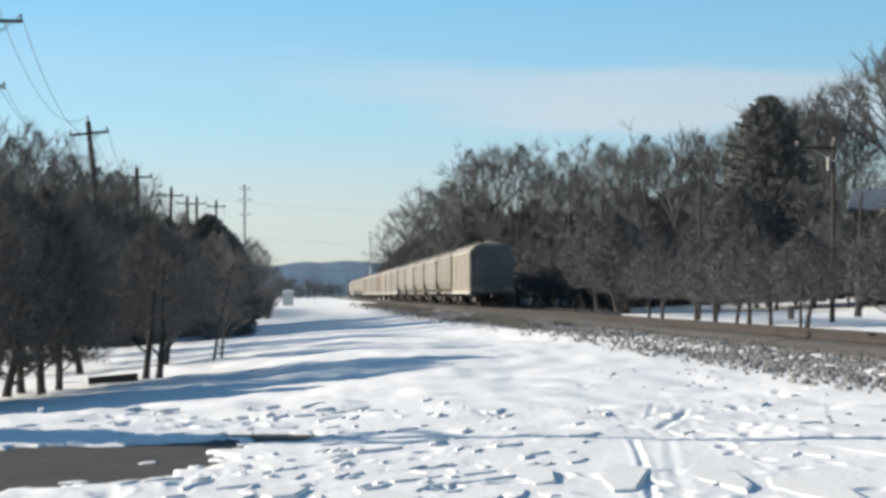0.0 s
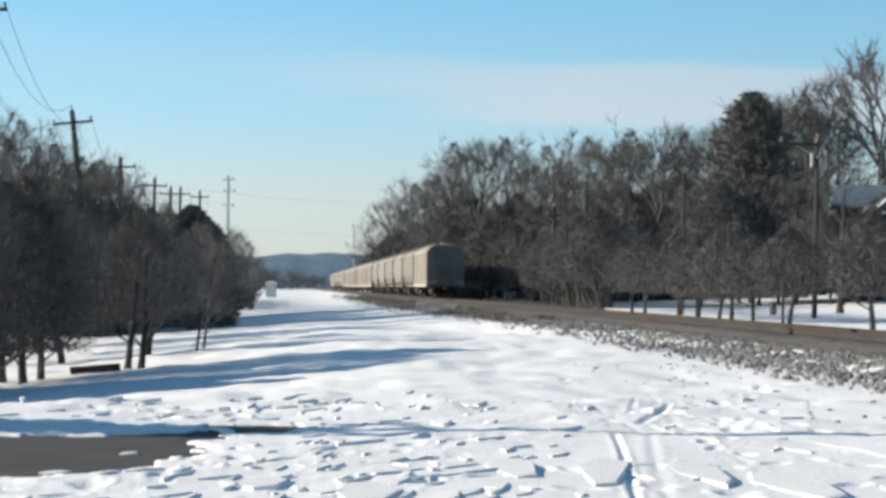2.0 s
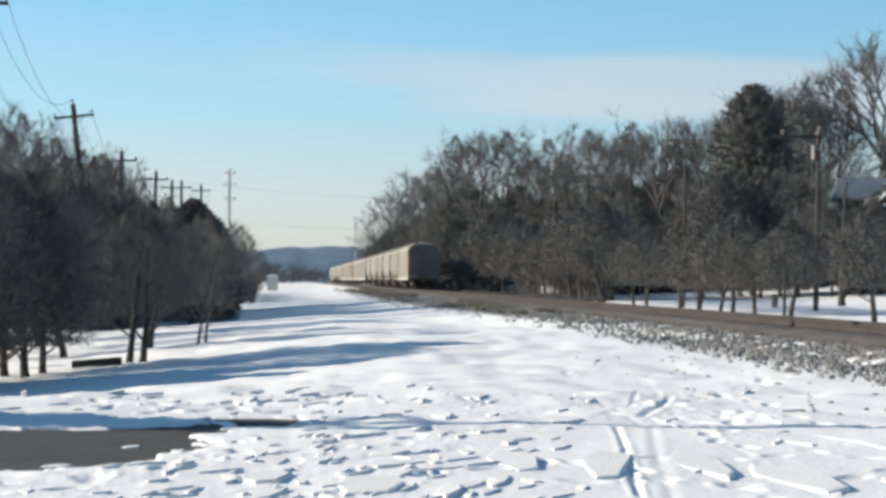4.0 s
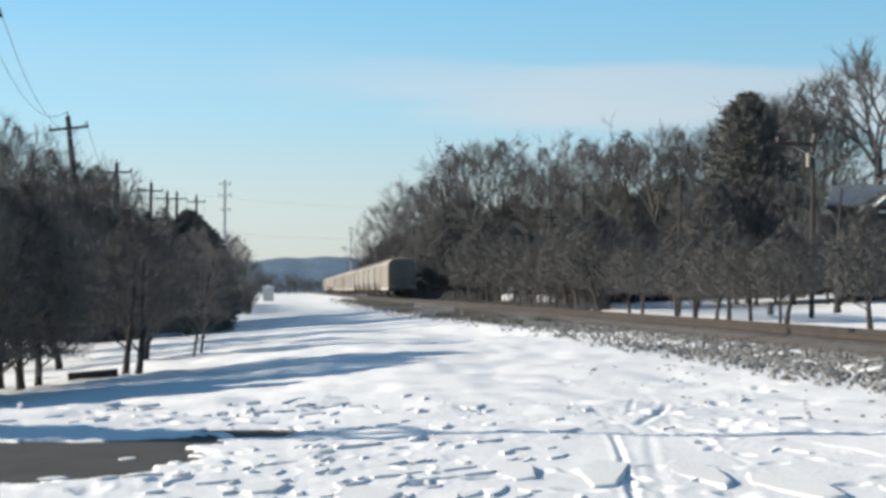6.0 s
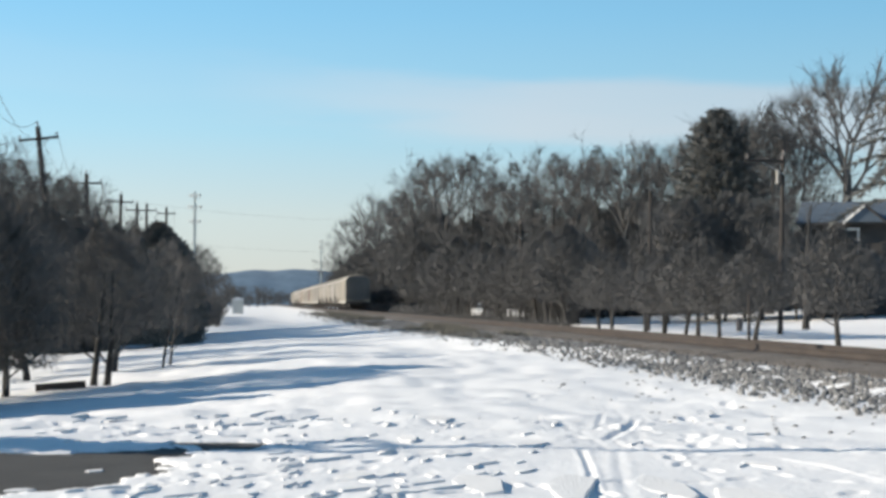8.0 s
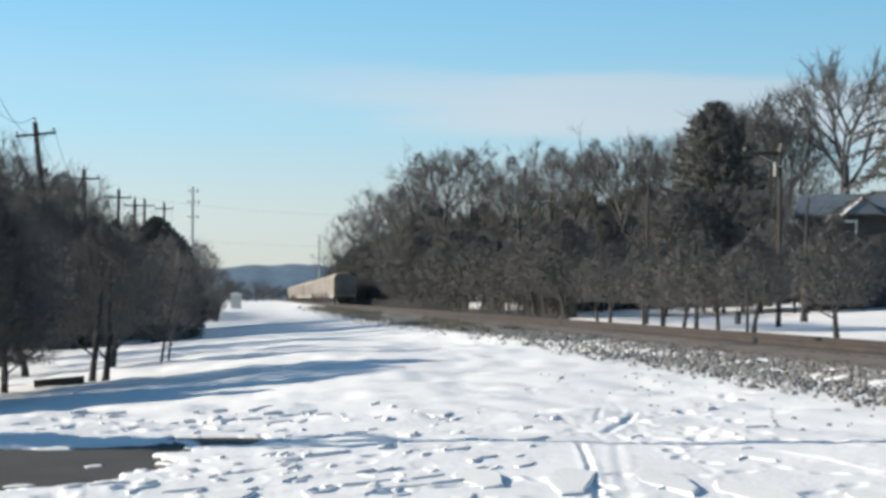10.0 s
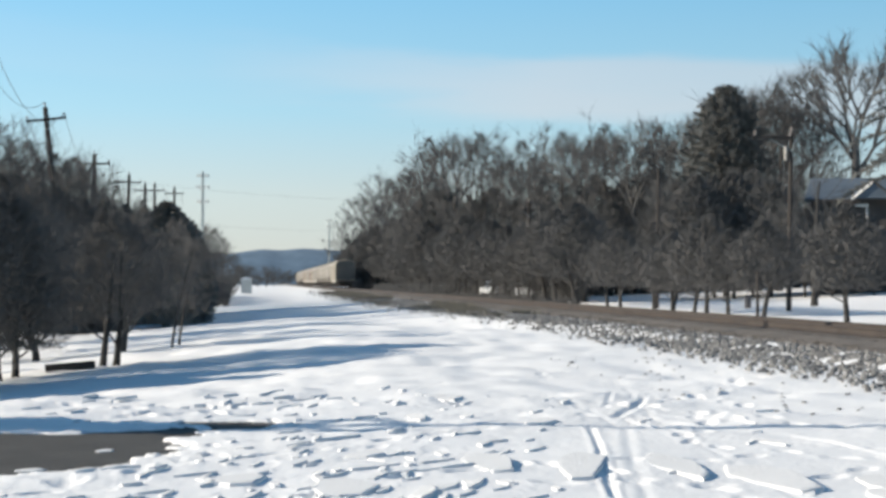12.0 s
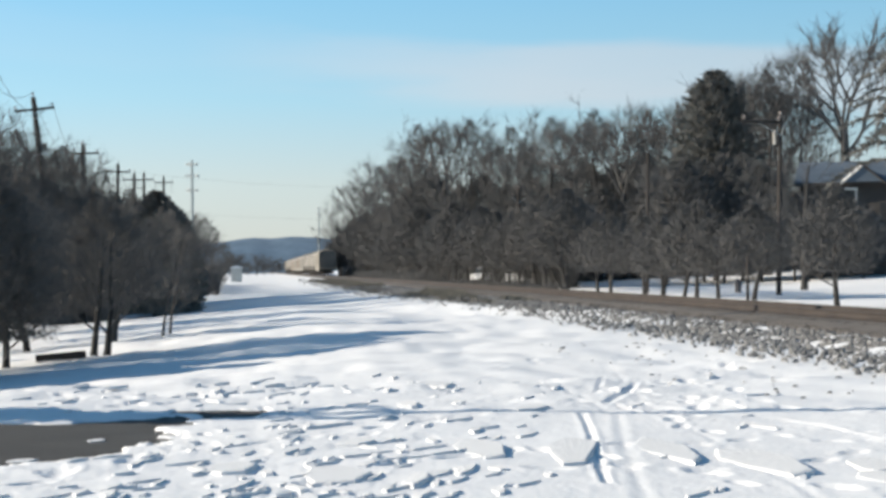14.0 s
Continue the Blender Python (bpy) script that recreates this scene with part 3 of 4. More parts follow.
def bare_tree(seed, height, clear, spread, trunk_r, limbs, twig, dens=1.0, fork=0.5, top=3, material=None, twig_len=0.7, rise=0.35, haze=0, haze_r=0.02, low=0.18, half=0.38, twigs=None):
    """A leafless tree: meshes of its trunk and its crown."""
    rng = random.Random(seed)
    t, c, w = Build(), Build(), Build()
    p, n = Vector((0, 0, -0.25)), 9
    lean = Vector((rng.gauss(0, 0.03), rng.gauss(0, 0.03), 1))
    pts = [p.copy()]
    for i in range(n):
        lean = (lean + Vector((rng.gauss(0, 0.05), rng.gauss(0, 0.05), 0))).normalized()
        p = p + lean * (height * 0.72 / n)
        pts.append(p.copy())
    rad = [trunk_r * (1.25 if i == 0 else 1 - 0.78 * i / n) for i in range(n + 1)]
    for i in range(n):
        t.tube(pts[i], pts[i + 1], rad[i], rad[i + 1], 9, False)
    for i in range(limbs):
        k = clear + (1 - clear) * (i / max(1, limbs - 1)) ** 0.9
        h = min(k * 0.985 * n, n - 0.01)
        j = int(h)
        at = pts[j].lerp(pts[j + 1], h - j)
        a = i * 2.4 + rng.uniform(-0.5, 0.5)
        up = rng.uniform(rise, rise + 0.55) + fork * k
        d = Vector((math.cos(a), math.sin(a), up))
        long = spread * rng.uniform(0.75, 1.15) * (1 - 0.45 * max(0, k - 0.35))
        bough(c, w, at, d, long, max(0.014, rad[j] * 0.36), 1, rng, top, 0.0, twig, dens, twig_len)
    o = len(c.v)
    c.v += w.v
    c.f += [tuple(i + o for i in f) for f in w.f]
    tall = sorted(p[2] for p in c.v)[int(len(c.v) * 0.997)] / height
    for s in (t, c):
        s.v = [(x / tall, y / tall, z / tall) for x, y, z in s.v]
    # fine outer twigs that close the crown
    for _ in range(haze):
        k = rng.random()
        w = half * height * (1 - abs(2 * k - 0.75) ** 2.2 * 0.55) * (1.0 if k < 0.6 else 1 - 0.75 * ((k - 0.6) / 0.4) ** 2)
        q, s = rng.uniform(0, 6.283), math.sqrt(rng.uniform(0.12, 1.0)) * rng.uniform(0.85, 1.08)
        p = Vector((math.cos(q) * w * s, math.sin(q) * w * s, height * (low + (0.97 - low) * k)))
        d = Vector((math.cos(q) * 0.6 + rng.gauss(0, 0.6), math.sin(q) * 0.6 + rng.gauss(0, 0.6), rng.gauss(0.35, 0.6))).normalized()
        c.spike(p, p + d * rng.uniform(0.2, 0.55) * twig_len, haze_r * rng.uniform(0.6, 1.2))
    return t.mesh("trunk", material or BARK, True), c.mesh("crown", twigs or TWIG)


def vase_tree(seed):
    """A leafless tree whose trunk forks again and again into a wide round fan, 10 m high."""
    rng = random.Random(seed)
    t, c = Build(), Build()
    p = Vector((0, 0, -0.2))
    for i in range(8):
        e = p + Vector((rng.gauss(0, 0.03), rng.gauss(0, 0.03), 0.7))
        t.tube(p, e, 0.24 - 0.012 * i, 0.228 - 0.012 * i, 9, False)
        p = e

    def grow(q, d, long, r, level):
        for k in range(3):
            d = (d + Vector((rng.gauss(0, 0.06), rng.gauss(0, 0.06), 0.05))).normalized()
            e = q + d * (long / 3)
            c.tube(q, e, r * (1 - 0.1 * k), r * (0.9 - 0.1 * k), 5 if level < 3 else 3, False)
            q = e
            if level >= 2:
                for _ in range(1 if level < 5 else 3):
                    s = (d + Vector((rng.gauss(0, 0.5), rng.gauss(0, 0.5), rng.gauss(0.1, 0.4)))).normalized()
                    c.spike(q, q + s * rng.uniform(0.3, 0.75), 0.011)
        if level < 5:
            turn = rng.uniform(0, 6.283)
            n = 3 if level < 2 or rng.random() < 0.35 else 2
            side = d.orthogonal().normalized()
            for m in range(n):
                f = turn + 6.283 * m / n + rng.uniform(-0.4, 0.4)
                w = rng.uniform(0.3, 0.58) if level else rng.uniform(0.35, 0.62)
                out = side * math.cos(f) + d.cross(side) * math.sin(f)
                grow(q, d * math.cos(w) + out * math.sin(w), long * rng.uniform(0.72, 0.92), r * 0.66, level + 1)
    for m in range(5):
        f = 6.283 * m / 5 + rng.uniform(-0.3, 0.3)
        w = rng.uniform(0.3, 0.75)
        grow(p - Vector((0, 0, 0.25 * m)), Vector((math.cos(f) * math.sin(w), math.sin(f) * math.sin(w), math.cos(w))), 1.25, 0.09, 1)
    tall = max(v[2] for v in c.v) / 10
    for s in (t, c):
        s.v = [(x / tall, y / tall, z / tall) for x, y, z in s.v]
    return t.mesh("trunk", BARK, True), c.mesh("crown", TONED_TWIG)


def plant(kind, meshes, x, y, scale, turn, label, group, category="tree", wide=1.0):
    ob = empty(kind, label, category, group, pose(x, y, float(lie(x, y)) - 0.03, 0, 0, turn))
    part("trunk", meshes[0], None, ob)
    part("crown", meshes[1], None, ob)
    ob.scale = (scale * wide, scale * wide, scale)
    return ob


# shapes, each about 10 m high
TALL = [bare_tree(11 + i, 10.0, 0.22, 4.2, 0.17, 15, 0.015, 1.2, 1.1, 3, None, 0.8, 0.35, 1900, 0.022, 0.12, 0.27) for i in range(4)]
ROUND = [bare_tree(31 + i, 10.0, 0.10, 4.0, 0.17, 18, 0.02, 1.8, 0.6, 3, None, 0.9) for i in range(3)]
SMALL = [bare_tree(51 + i, 5.0, 0.22, 2.2, 0.115, 18, 0.010, 2.6, 0.9, 3, None, 0.5, 0.35, 3000, 0.013, 0.3, 0.36, BROWN_TWIG) for i in range(3)]
DENSE = [bare_tree(61 + i, 5.0, 0.24, 2.1, 0.085, 20, 0.015, 1.5, 0.8, 3, None, 0.8, -0.05, 4200, 0.03, 0.27, 0.4, TONED_TWIG) for i in range(3)]
LOW = [bare_tree(71 + i, 5.0, 0.12, 2.2, 0.1, 20, 0.010, 2.6, 0.9, 3, None, 0.5, 0.2, 3600, 0.014, 0.15, 0.38, BROWN_TWIG) for i in range(2)]
ROW = [bare_tree(91 + i, 5.0, 0.30, 2.0, 0.13, 18, 0.013, 1.2, 0.8, 3, None, 0.7, 0.1, 3400, 0.033, 0.29, 0.4, TONED_TWIG) for i in range(3)]
SLIM = bare_tree(57, 5.0, 0.2, 2.0, 0.05, 16, 0.009, 2.0, 0.9, 3, None, 0.5, 0.35, 1500, 0.012, 0.3, 0.32, BROWN_TWIG)
BIG = vase_tree(5)
VASE = [vase_tree(21 + i) for i in range(3)]
TALL_STEM = bare_tree(79, 10.0, 0.4, 3.4, 0.2, 9, 0.014, 0.8, 1.2, 3)


def at(px, d):
    return (px - 540) / 3000 * d


def rest(px, d):
    """The distance at which a line of sight that would meet level ground at d meets the falling verge."""
    e = d
    for _ in range(40):
        e = 0.5 * e + 0.5 * d * (1.6 - float(lie(at(px, e), e))) / 1.6
    return e


rng = random.Random(4)
# far wood beyond the line: bearing mark, height of top mark, distance
WOOD = [(742, 385, 300), (815, 310, 255), (690, 400, 330), (722, 350, 310), (762, 335, 290), (800, 340, 265), (832, 262, 240), (878, 252, 228), (925, 256, 215), (965, 290, 208), (1000, 266, 200), (1034, 280, 190), (1072, 250, 182),
        (1112, 248, 175), (1150, 235, 165), (1200, 214, 160), (1250, 245, 165), (1292, 218, 155), (1400, 190, 150), (1432, 170, 145), (1470, 175, 140), (1505, 190, 150), (1540, 185, 150)]
for i, (px, top, d) in enumerate(WOOD):
    h = ((522 - top) / 3000 * d + 1.6 - 0.8) * 1.05
    plant("bare_tree", VASE[i // 2 % 3] if i % 2 else TALL[i // 2 % 4], at(px, d), d, h / 10, rng.uniform(0, 360), "tall leafless grey-brown tree in the lineside wood", "trees of the wood", wide=0.95 if i % 2 else 1.1)
# second, lower rank that closes the wood
for i in range(12):
    y = 152 + i * 16.0
    x = rng.uniform(22.5, min(33, 0.255 * y))
    plant("bare_tree", DENSE[i % 3], x, y, rng.uniform(1.35, 1.8), rng.uniform(0, 360), "dense leafless tree in the dark lineside wood", "trees of the wood", wide=1.1)
for i in range(5):
    y = 245 + i * 24
    plant("bare_tree", ROUND[(i + 1) % 3], rng.uniform(19.5, 23), y, rng.uniform(0.5, 0.75), rng.uniform(0, 360), "dense leafless tree in the dark lineside wood", "trees of the wood", wide=1.2)
# low dense trees at the far end of the wood
for i, (px, top, d) in enumerate([(694, 452, 322), (716, 428, 312), (740, 416, 300), (768, 404, 288), (796, 392, 274), (822, 372, 262), (846, 352, 250)]):
    plant("bare_tree", DENSE[i % 3], at(px, d), d, ((522 - top) / 3000 * d + 1.2) / 5, 97 * i, "dense leafless tree in the dark lineside wood", "trees of the wood", wide=0.9)
# far trees under the ridge
for i in range(9):
    d = 560 + 28 * i
    plant("bare_tree", ROUND[i % 3], at(488 + 14 * i, d), d, rng.uniform(0.45, 0.85), rng.uniform(0, 360), "small far leafless tree below the ridge", "far trees", wide=2.2)
# trees beyond the open snow of the yard
for i, (px, d) in enumerate([(1100, 176), (1140, 168), (1180, 175), (1220, 166), (1262, 173), (1300, 165), (1350, 172), (1400, 165), (1445, 172), (1490, 165), (1540, 172), (1600, 165)]):
    plant("bare_tree", DENSE[i % 3], at(px, d), d, rng.uniform(1.5, 2.0), rng.uniform(0, 360), "dense leafless tree behind the snowy yard", "trees of the wood", wide=1.1)
# higher trees that close the middle of the wood
for i, (px, top, d) in enumerate([(862, 300, 236), (905, 292, 225), (948, 300, 214), (990, 292, 205), (1030, 300, 196), (1085, 285, 188), (1135, 280, 184), (1185, 262, 182), (1240, 270, 180)]):
    plant("bare_tree", DENSE[i % 3], at(px, d), d, ((522 - top - 48 - 30 * (i % 2)) / 3000 * d + 1.2) / 5, 71 * i, "tall dense leafless tree deep in the lineside wood", "trees of the wood", wide=0.8)
# row of small trees along the far side of the line
for i, y in enumerate([58, 69, 71.6, 74.3, 77.9, 80.7, 84, 88.5, 93.7, 100, 105, 111, 117, 123, 130, 137, 145, 153, 161, 170, 180, 190, 201, 213, 226, 240, 256, 274, 295, 318]):
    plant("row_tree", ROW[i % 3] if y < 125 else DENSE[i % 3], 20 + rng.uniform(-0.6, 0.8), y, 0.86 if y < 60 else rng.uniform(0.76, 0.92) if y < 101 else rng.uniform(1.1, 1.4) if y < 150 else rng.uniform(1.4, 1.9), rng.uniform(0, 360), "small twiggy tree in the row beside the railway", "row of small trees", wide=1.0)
plant("bare_tree", BIG, at(1607, 138), 138, 2.24, 40, "large spreading leafless tree against the sky", "trees of the wood", wide=1.08)
# lower trees before the tall pine
for i, (px, top, d) in enumerate([(1282, 330, 124), (1318, 318, 120), (1352, 322, 126), (1388, 312, 121), (1424, 316, 125), (1458, 330, 119)]):
    plant("bare_tree", DENSE[i % 3], at(px, d), d, ((522 - top) / 3000 * d + 1.0) / 5, 61 * i, "dense leafless tree before the tall pine", "trees of the wood", wide=0.85)
# brush trees against the house
for i, (px, d, s) in enumerate([(1492, 112, 1.3), (1520, 115, 1.25), (1546, 112, 1.15), (1572, 114, 1.0), (1602, 113, 0.92), (1650, 113, 0.95)]):
    plant("bare_tree", DENSE[i % 3], at(px, d), d, s, 57 * i, "dense leafless tree close to the brick house", "trees of the wood", wide=0.95)
# broad tree added so that its crown shades the railway bank
plant("bare_tree", TALL[1], -12.0, 88, 1.0, 20, "broad leafless tree behind the verge near the power line", "trees behind the verge", wide=0.8)
plant("bare_tree", TALL_STEM, at(1538, 90), 90, 0.9, 0, "leafless tree with a tall bare trunk in the snow", "trees of the wood")

# trees beside the drive
for i, (px, d, h) in enumerate([(-70, 25, 3.7), (-20, 26.5, 3.7), (22, 27.5, 3.5), (50, 28.5, 3.4), (86, 28.7, 3.5), (113, 29.5, 3.1), (205, 53, 4.2), (262, 33, 3.05), (284, 33.6, 3.1), (296, 39, 3.2), (380, 41, 3.2), (393, 44, 3.2),
                                (150, 36, 3.6), (105, 44, 4.5), (60, 38, 4.0), (10, 34, 3.9), (230, 62, 4.4), (170, 60, 4.6), (330, 72, 4.2), (110, 66, 5.3)]):
    e = rest(px, d) if d > 24 else d
    plant("small_tree", SLIM if px in (380, 393) else LOW[i % 2] if px < 160 else SMALL[i % 3], at(px, e), e, h / 5 * e / d, rng.uniform(0, 360), "small dark leafless tree by the snowy verge", "trees beside the drive", wide=1.0)
for i, (px, top, d) in enumerate([(30, 235, 78), (75, 225, 84), (-20, 240, 70), (100, 290, 95), (200, 300, 112), (225, 312, 125), (265, 362, 140), (300, 385, 150), (352, 392, 190), (55, 260, 90), (5, 255, 84), (150, 300, 110), (-35, 230, 88), (-60, 250, 66), (470, 440, 210), (455, 425, 230), (490, 470, 260), (440, 450, 190), (420, 440, 170), (212, 296, 118), (242, 312, 128), (285, 348, 136), (330, 372, 160), (178, 290, 105)]):
    h = (522 - top) / 3000 * d + 1.6 - float(lie(at(px, d), d))
    plant("bare_tree", TALL[(i + 1) % 4], at(px, d), d, h / 10, rng.uniform(0, 360), "leafless tree behind the verge near the power line", "trees behind the verge", wide=1.0)


# dense low trees that close the verge under the wires
for i, (px, top, d) in enumerate([(120, 335, 92), (155, 345, 98), (190, 358, 95), (226, 366, 102), (262, 374, 97), (298, 380, 104), (332, 386, 108), (362, 400, 112)]):
    h = (522 - top) / 3000 * d + 1.6 - float(lie(at(px, d), d))
    plant("small_tree", SMALL[(i + 1) % 3], at(px, d), d, h / 5, 83 * i, "dense leafless tree behind the snowy verge", "trees behind the verge", wide=1.0)


def leafy(seed, n, shape, size, material):
    """Many small folded leaves spread through a crown; shape gives a place for three numbers."""
    rng = random.Random(seed)
    b = Build()
    for _ in range(n):
        p, out = shape(rng)
        d = (out + Vector((rng.gauss(0, 0.5), rng.gauss(0, 0.5), rng.gauss(0.1, 0.4)))).normalized()
        s = d.cross(Vector((rng.gauss(0, 1), rng.gauss(0, 1), rng.gauss(0, 1)))).normalized()
        u = s.cross(d)
        k = size * rng.uniform(0.6, 1.3)
        o = len(b.v)
        b.v += [tuple(p), tuple(p + d * k * 0.5 + s * k * 0.28 + u * k * 0.1), tuple(p + d * k), tuple(p + d * k * 0.5 - s * k * 0.28 + u * k * 0.1)]
        b.f += [(o, o + 1, o + 2), (o, o + 2, o + 3)]
    return b.mesh("crown", material)


DOME = []


def evergreen_bush(x, y, scale, label):
    """A clipped dome of dense dark leaves."""
    ob = empty("evergreen_tree", label, "evergreen tree", "", pose(x, y, float(lie(x, y)) - 0.05))
    ob.scale = (scale, scale, scale)
    part("trunk", Build().tube((0, 0, -0.2), (0, 0, 3.4), 0.16, 0.05, 8), BARK, ob)

    def shape(r):
        z = r.random()
        a = r.uniform(0, 6.283)
        w = 1.62 * (1 - max(0, (z - 0.35) / 0.66) ** 2.2) * (0.9 + 0.1 * min(1, z * 6))
        k = r.uniform(0.72, 1.03) * (1 + 0.06 * math.sin(a * 5 + z * 9))
        return Vector((math.cos(a) * w * k, math.sin(a) * w * k, 0.1 + z * 4.25)), Vector((math.cos(a), math.sin(a), 0.3))
    if not DOME:
        DOME.append(leafy(3, 10500, shape, 0.17, HOLLY))
    part("crown", DOME[0], None, ob)
    core = Build()
    for k in range(7):
        z = k / 7
        w0, w1 = [1.28 * (1 - max(0, (q - 0.35) / 0.66) ** 2.2) for q in (z, (k + 1) / 7.4)]
        core.tube((0, 0, 0.1 + z * 4.1), (0, 0, 0.1 + (k + 1) / 7 * 4.1), w0, max(w1, 0.05), 12)
    part("inner_foliage", core, HOLLY, ob)


DOME_Y = rest(378, 63)
evergreen_bush(at(371, DOME_Y), DOME_Y, 1.04 * DOME_Y / 63, "dense dome-shaped dark evergreen beside the snow")
for px, d, s in ((374, 69, 0.92), (380, 79, 1.0), (376, 75, 1.02)):
    e = rest(px, d)
    evergreen_bush(at(px, e), e, s * e / d, "dark evergreen standing behind the dome-shaped one")
# two unseen evergreens, added left of view to lay a shadow band
evergreen_bush(-9.3, 36.2, 1.3, "evergreen added out of view to shade the snow")
evergreen_bush(-10.0, 33.4, 1.15, "evergreen added out of view to shade the snow")


def conifer(x, y, h, w, seed, label, droop, tops=1, bare=0.12, boughs=60, sprays=34):
    rng = random.Random(seed)
    ob = empty("conifer", label, "conifer", "", pose(x, y, float(lie(x, y)) - 0.05))
    part("trunk", Build().tube((0, 0, -0.2), (0, 0, h * 0.97), h * 0.017, 0.04, 8), BARK, ob)
    b, t = Build(), Build()
    tips = [(0, 0, h)]
    for i in range(tops - 1):
        a, k = i * 2.39996, math.sqrt((i + 0.5) / tops)
        tips.append((math.cos(a) * k * 0.21 * w, math.sin(a) * k * 0.21 * w, h * (1.0 - 0.12 * k - rng.uniform(0, 0.02))))
    for tx, ty, tz in tips[1:]:
        t.tube((0, 0, h * 0.7), (tx, ty, tz), 0.08, 0.03, 5)
        for _ in range(130):
            z = rng.uniform(0.88, 1.0)
            r = (1.02 - z) * w * 0.35 + 0.08
            a = rng.uniform(0, 6.28)
            p = Vector((tx, ty, 0)) * z + Vector((0, 0, tz * z))
            b.spike(p, p + Vector((math.cos(a) * r, math.sin(a) * r, 0.25)), 0.06)
    for i in range(boughs):
        k = i / boughs
        z = h * (bare + (0.97 - bare) * k)
        a = i * 2.39996 + rng.uniform(-0.3, 0.3)
        long = 0.5 * w * (1 - k) ** 0.52 * rng.uniform(0.7, 1.15) + 0.25
        p = Vector((0, 0, z))
        n = max(3, int(long / 0.35))
        for j in range(n):
            s = (j + 1) / n
            q = Vector((math.cos(a) * long * s, math.sin(a) * long * s, z + long * (0.22 * s - droop * s * s) + (0.25 * long * max(0, s - 0.75))))
            t.tube(p, q, 0.05 * (1 - s) + 0.015, 0.05 * (1 - s) + 0.01, 3, False)
            for _ in range(11):
                at_ = p.lerp(q, rng.random())
                side = Vector((-math.sin(a), math.cos(a), 0)) * rng.uniform(-1, 1) + Vector((math.cos(a), math.sin(a), 0)) * rng.uniform(0, 0.9) + Vector((0, 0, rng.uniform(-0.55, 0.35)))
                b.spike(at_, at_ + side.normalized() * rng.uniform(0.25, 0.6), 0.05)
            p = q
    # fine sprays between the boughs
    for _ in range(boughs * sprays):
        k = rng.random() ** 1.15
        r = 0.46 * w * (1 - k) ** 0.52 * math.sqrt(rng.uniform(0.1, 1.0))
        a = rng.uniform(0, 6.283)
        p = Vector((math.cos(a) * r, math.sin(a) * r, h * (bare + (0.95 - bare) * k)))
        b.spike(p, p + Vector((math.cos(a) * 0.5 + rng.gauss(0, 0.4), math.sin(a) * 0.5 + rng.gauss(0, 0.4), rng.gauss(0.3, 0.35))).normalized() * rng.uniform(0.3, 0.7), 0.055)
    part("limb_frame", t, BARK, ob)
    part("crown", b, NEEDLE, ob)


conifer(at(1374, 130), 130, 17.1, 11.0, 5, "tall dark pine with several spires in the wood", 0.1, 15, 0.08, 300)
conifer(at(1706, 72), 72, 11.5, 6.6, 9, "dark spruce with drooping separate boughs", 0.55, 1, 0.5, 22, 0)
# out of view, added for the thin shadow along the drive's far edge
conifer(-5.9, 19.75, 2.6, 0.95, 12, "small narrow evergreen added unseen to shade the drive edge", 0.1, 1, 0.05, 60, 8)


# thicket of brush that fills the wood's floor
def thicket(name, label, spots, n, height, seed, r=0.026, kind_cat="brush"):
    rng = random.Random(seed)
    b = Build()
    for _ in range(n):
        x, y = spots(rng)
        z = float(lie(x, y)) - 0.05
        h = height * rng.uniform(0.4, 1.0)
        p = Vector((x, y, z))
        d = Vector((rng.gauss(0, 0.25), rng.gauss(0, 0.25), 1)).normalized()
        e = p + d * h
        b.spike(p, e, 0.03)
        for _ in range(9):
            k = rng.uniform(0.25, 0.95)
            w = (d + Vector((rng.gauss(0, 0.8), rng.gauss(0, 0.8), rng.gauss(0, 0.4)))).normalized()
            s = p + d * (h * k)
            b.spike(s, s + w * rng.uniform(0.4, 1.0) * (0.2 * h + 0.3), r)
    return tagged(part(name, b, TONED_TWIG), label, kind_cat, kind="stuff")


thicket("brush", "tangled leafless brush under the lineside wood", lambda r: (lambda y: (r.uniform(22, max(22.8, min(30, 0.19 * y))), y))(118 + 224 * r.random() ** 1.3), 4600, 7.0, 2, 0.045)
thicket("brush", "leafless brush at the far end of the wood", lambda r: (lambda y: (y * r.uniform(0.05, 0.085), y))(r.uniform(335, 620)), 1500, 9.0, 22, 0.07)
thicket("brush", "low dark brush between the track and the row of trees", lambda r: (r.uniform(17.4, 21.0), 182 + 150 * r.random() ** 1.3), 1500, 1.5, 23, 0.035)
thicket("brush", "low dry brush beside the far edge of the track", lambda r: (r.uniform(16.2, 18.6), r.uniform(98, 185)), 1500, 0.55, 24, 0.03)
thicket("brush", "tall dark leafless brush behind the snowy yard", lambda r: (lambda y: (at(r.uniform(960, 1560), y), y))(r.uniform(157, 182)), 3200, 7.5, 12, 0.055)
thicket("brush", "tangled leafless brush beside the power line", lambda r: (lambda y: (-4.6 - (y - 38) * 0.05 - abs(r.gauss(0, 2.5)), y))(82 + 90 * r.random() ** 1.5), 2200, 2.4, 3)

thicket("brush", "grey leafless brush near the lineside hut", lambda r: (lambda y: (at(r.uniform(440, 480), y), y))(r.uniform(135, 200)), 900, 2.6, 6, 0.035)
thicket("brush", "dark leafless brush under the verge trees", lambda r: (lambda y: (at(r.uniform(-60, 300), y), y))(r.uniform(84, 100)), 1300, 2.3, 7, 0.026)


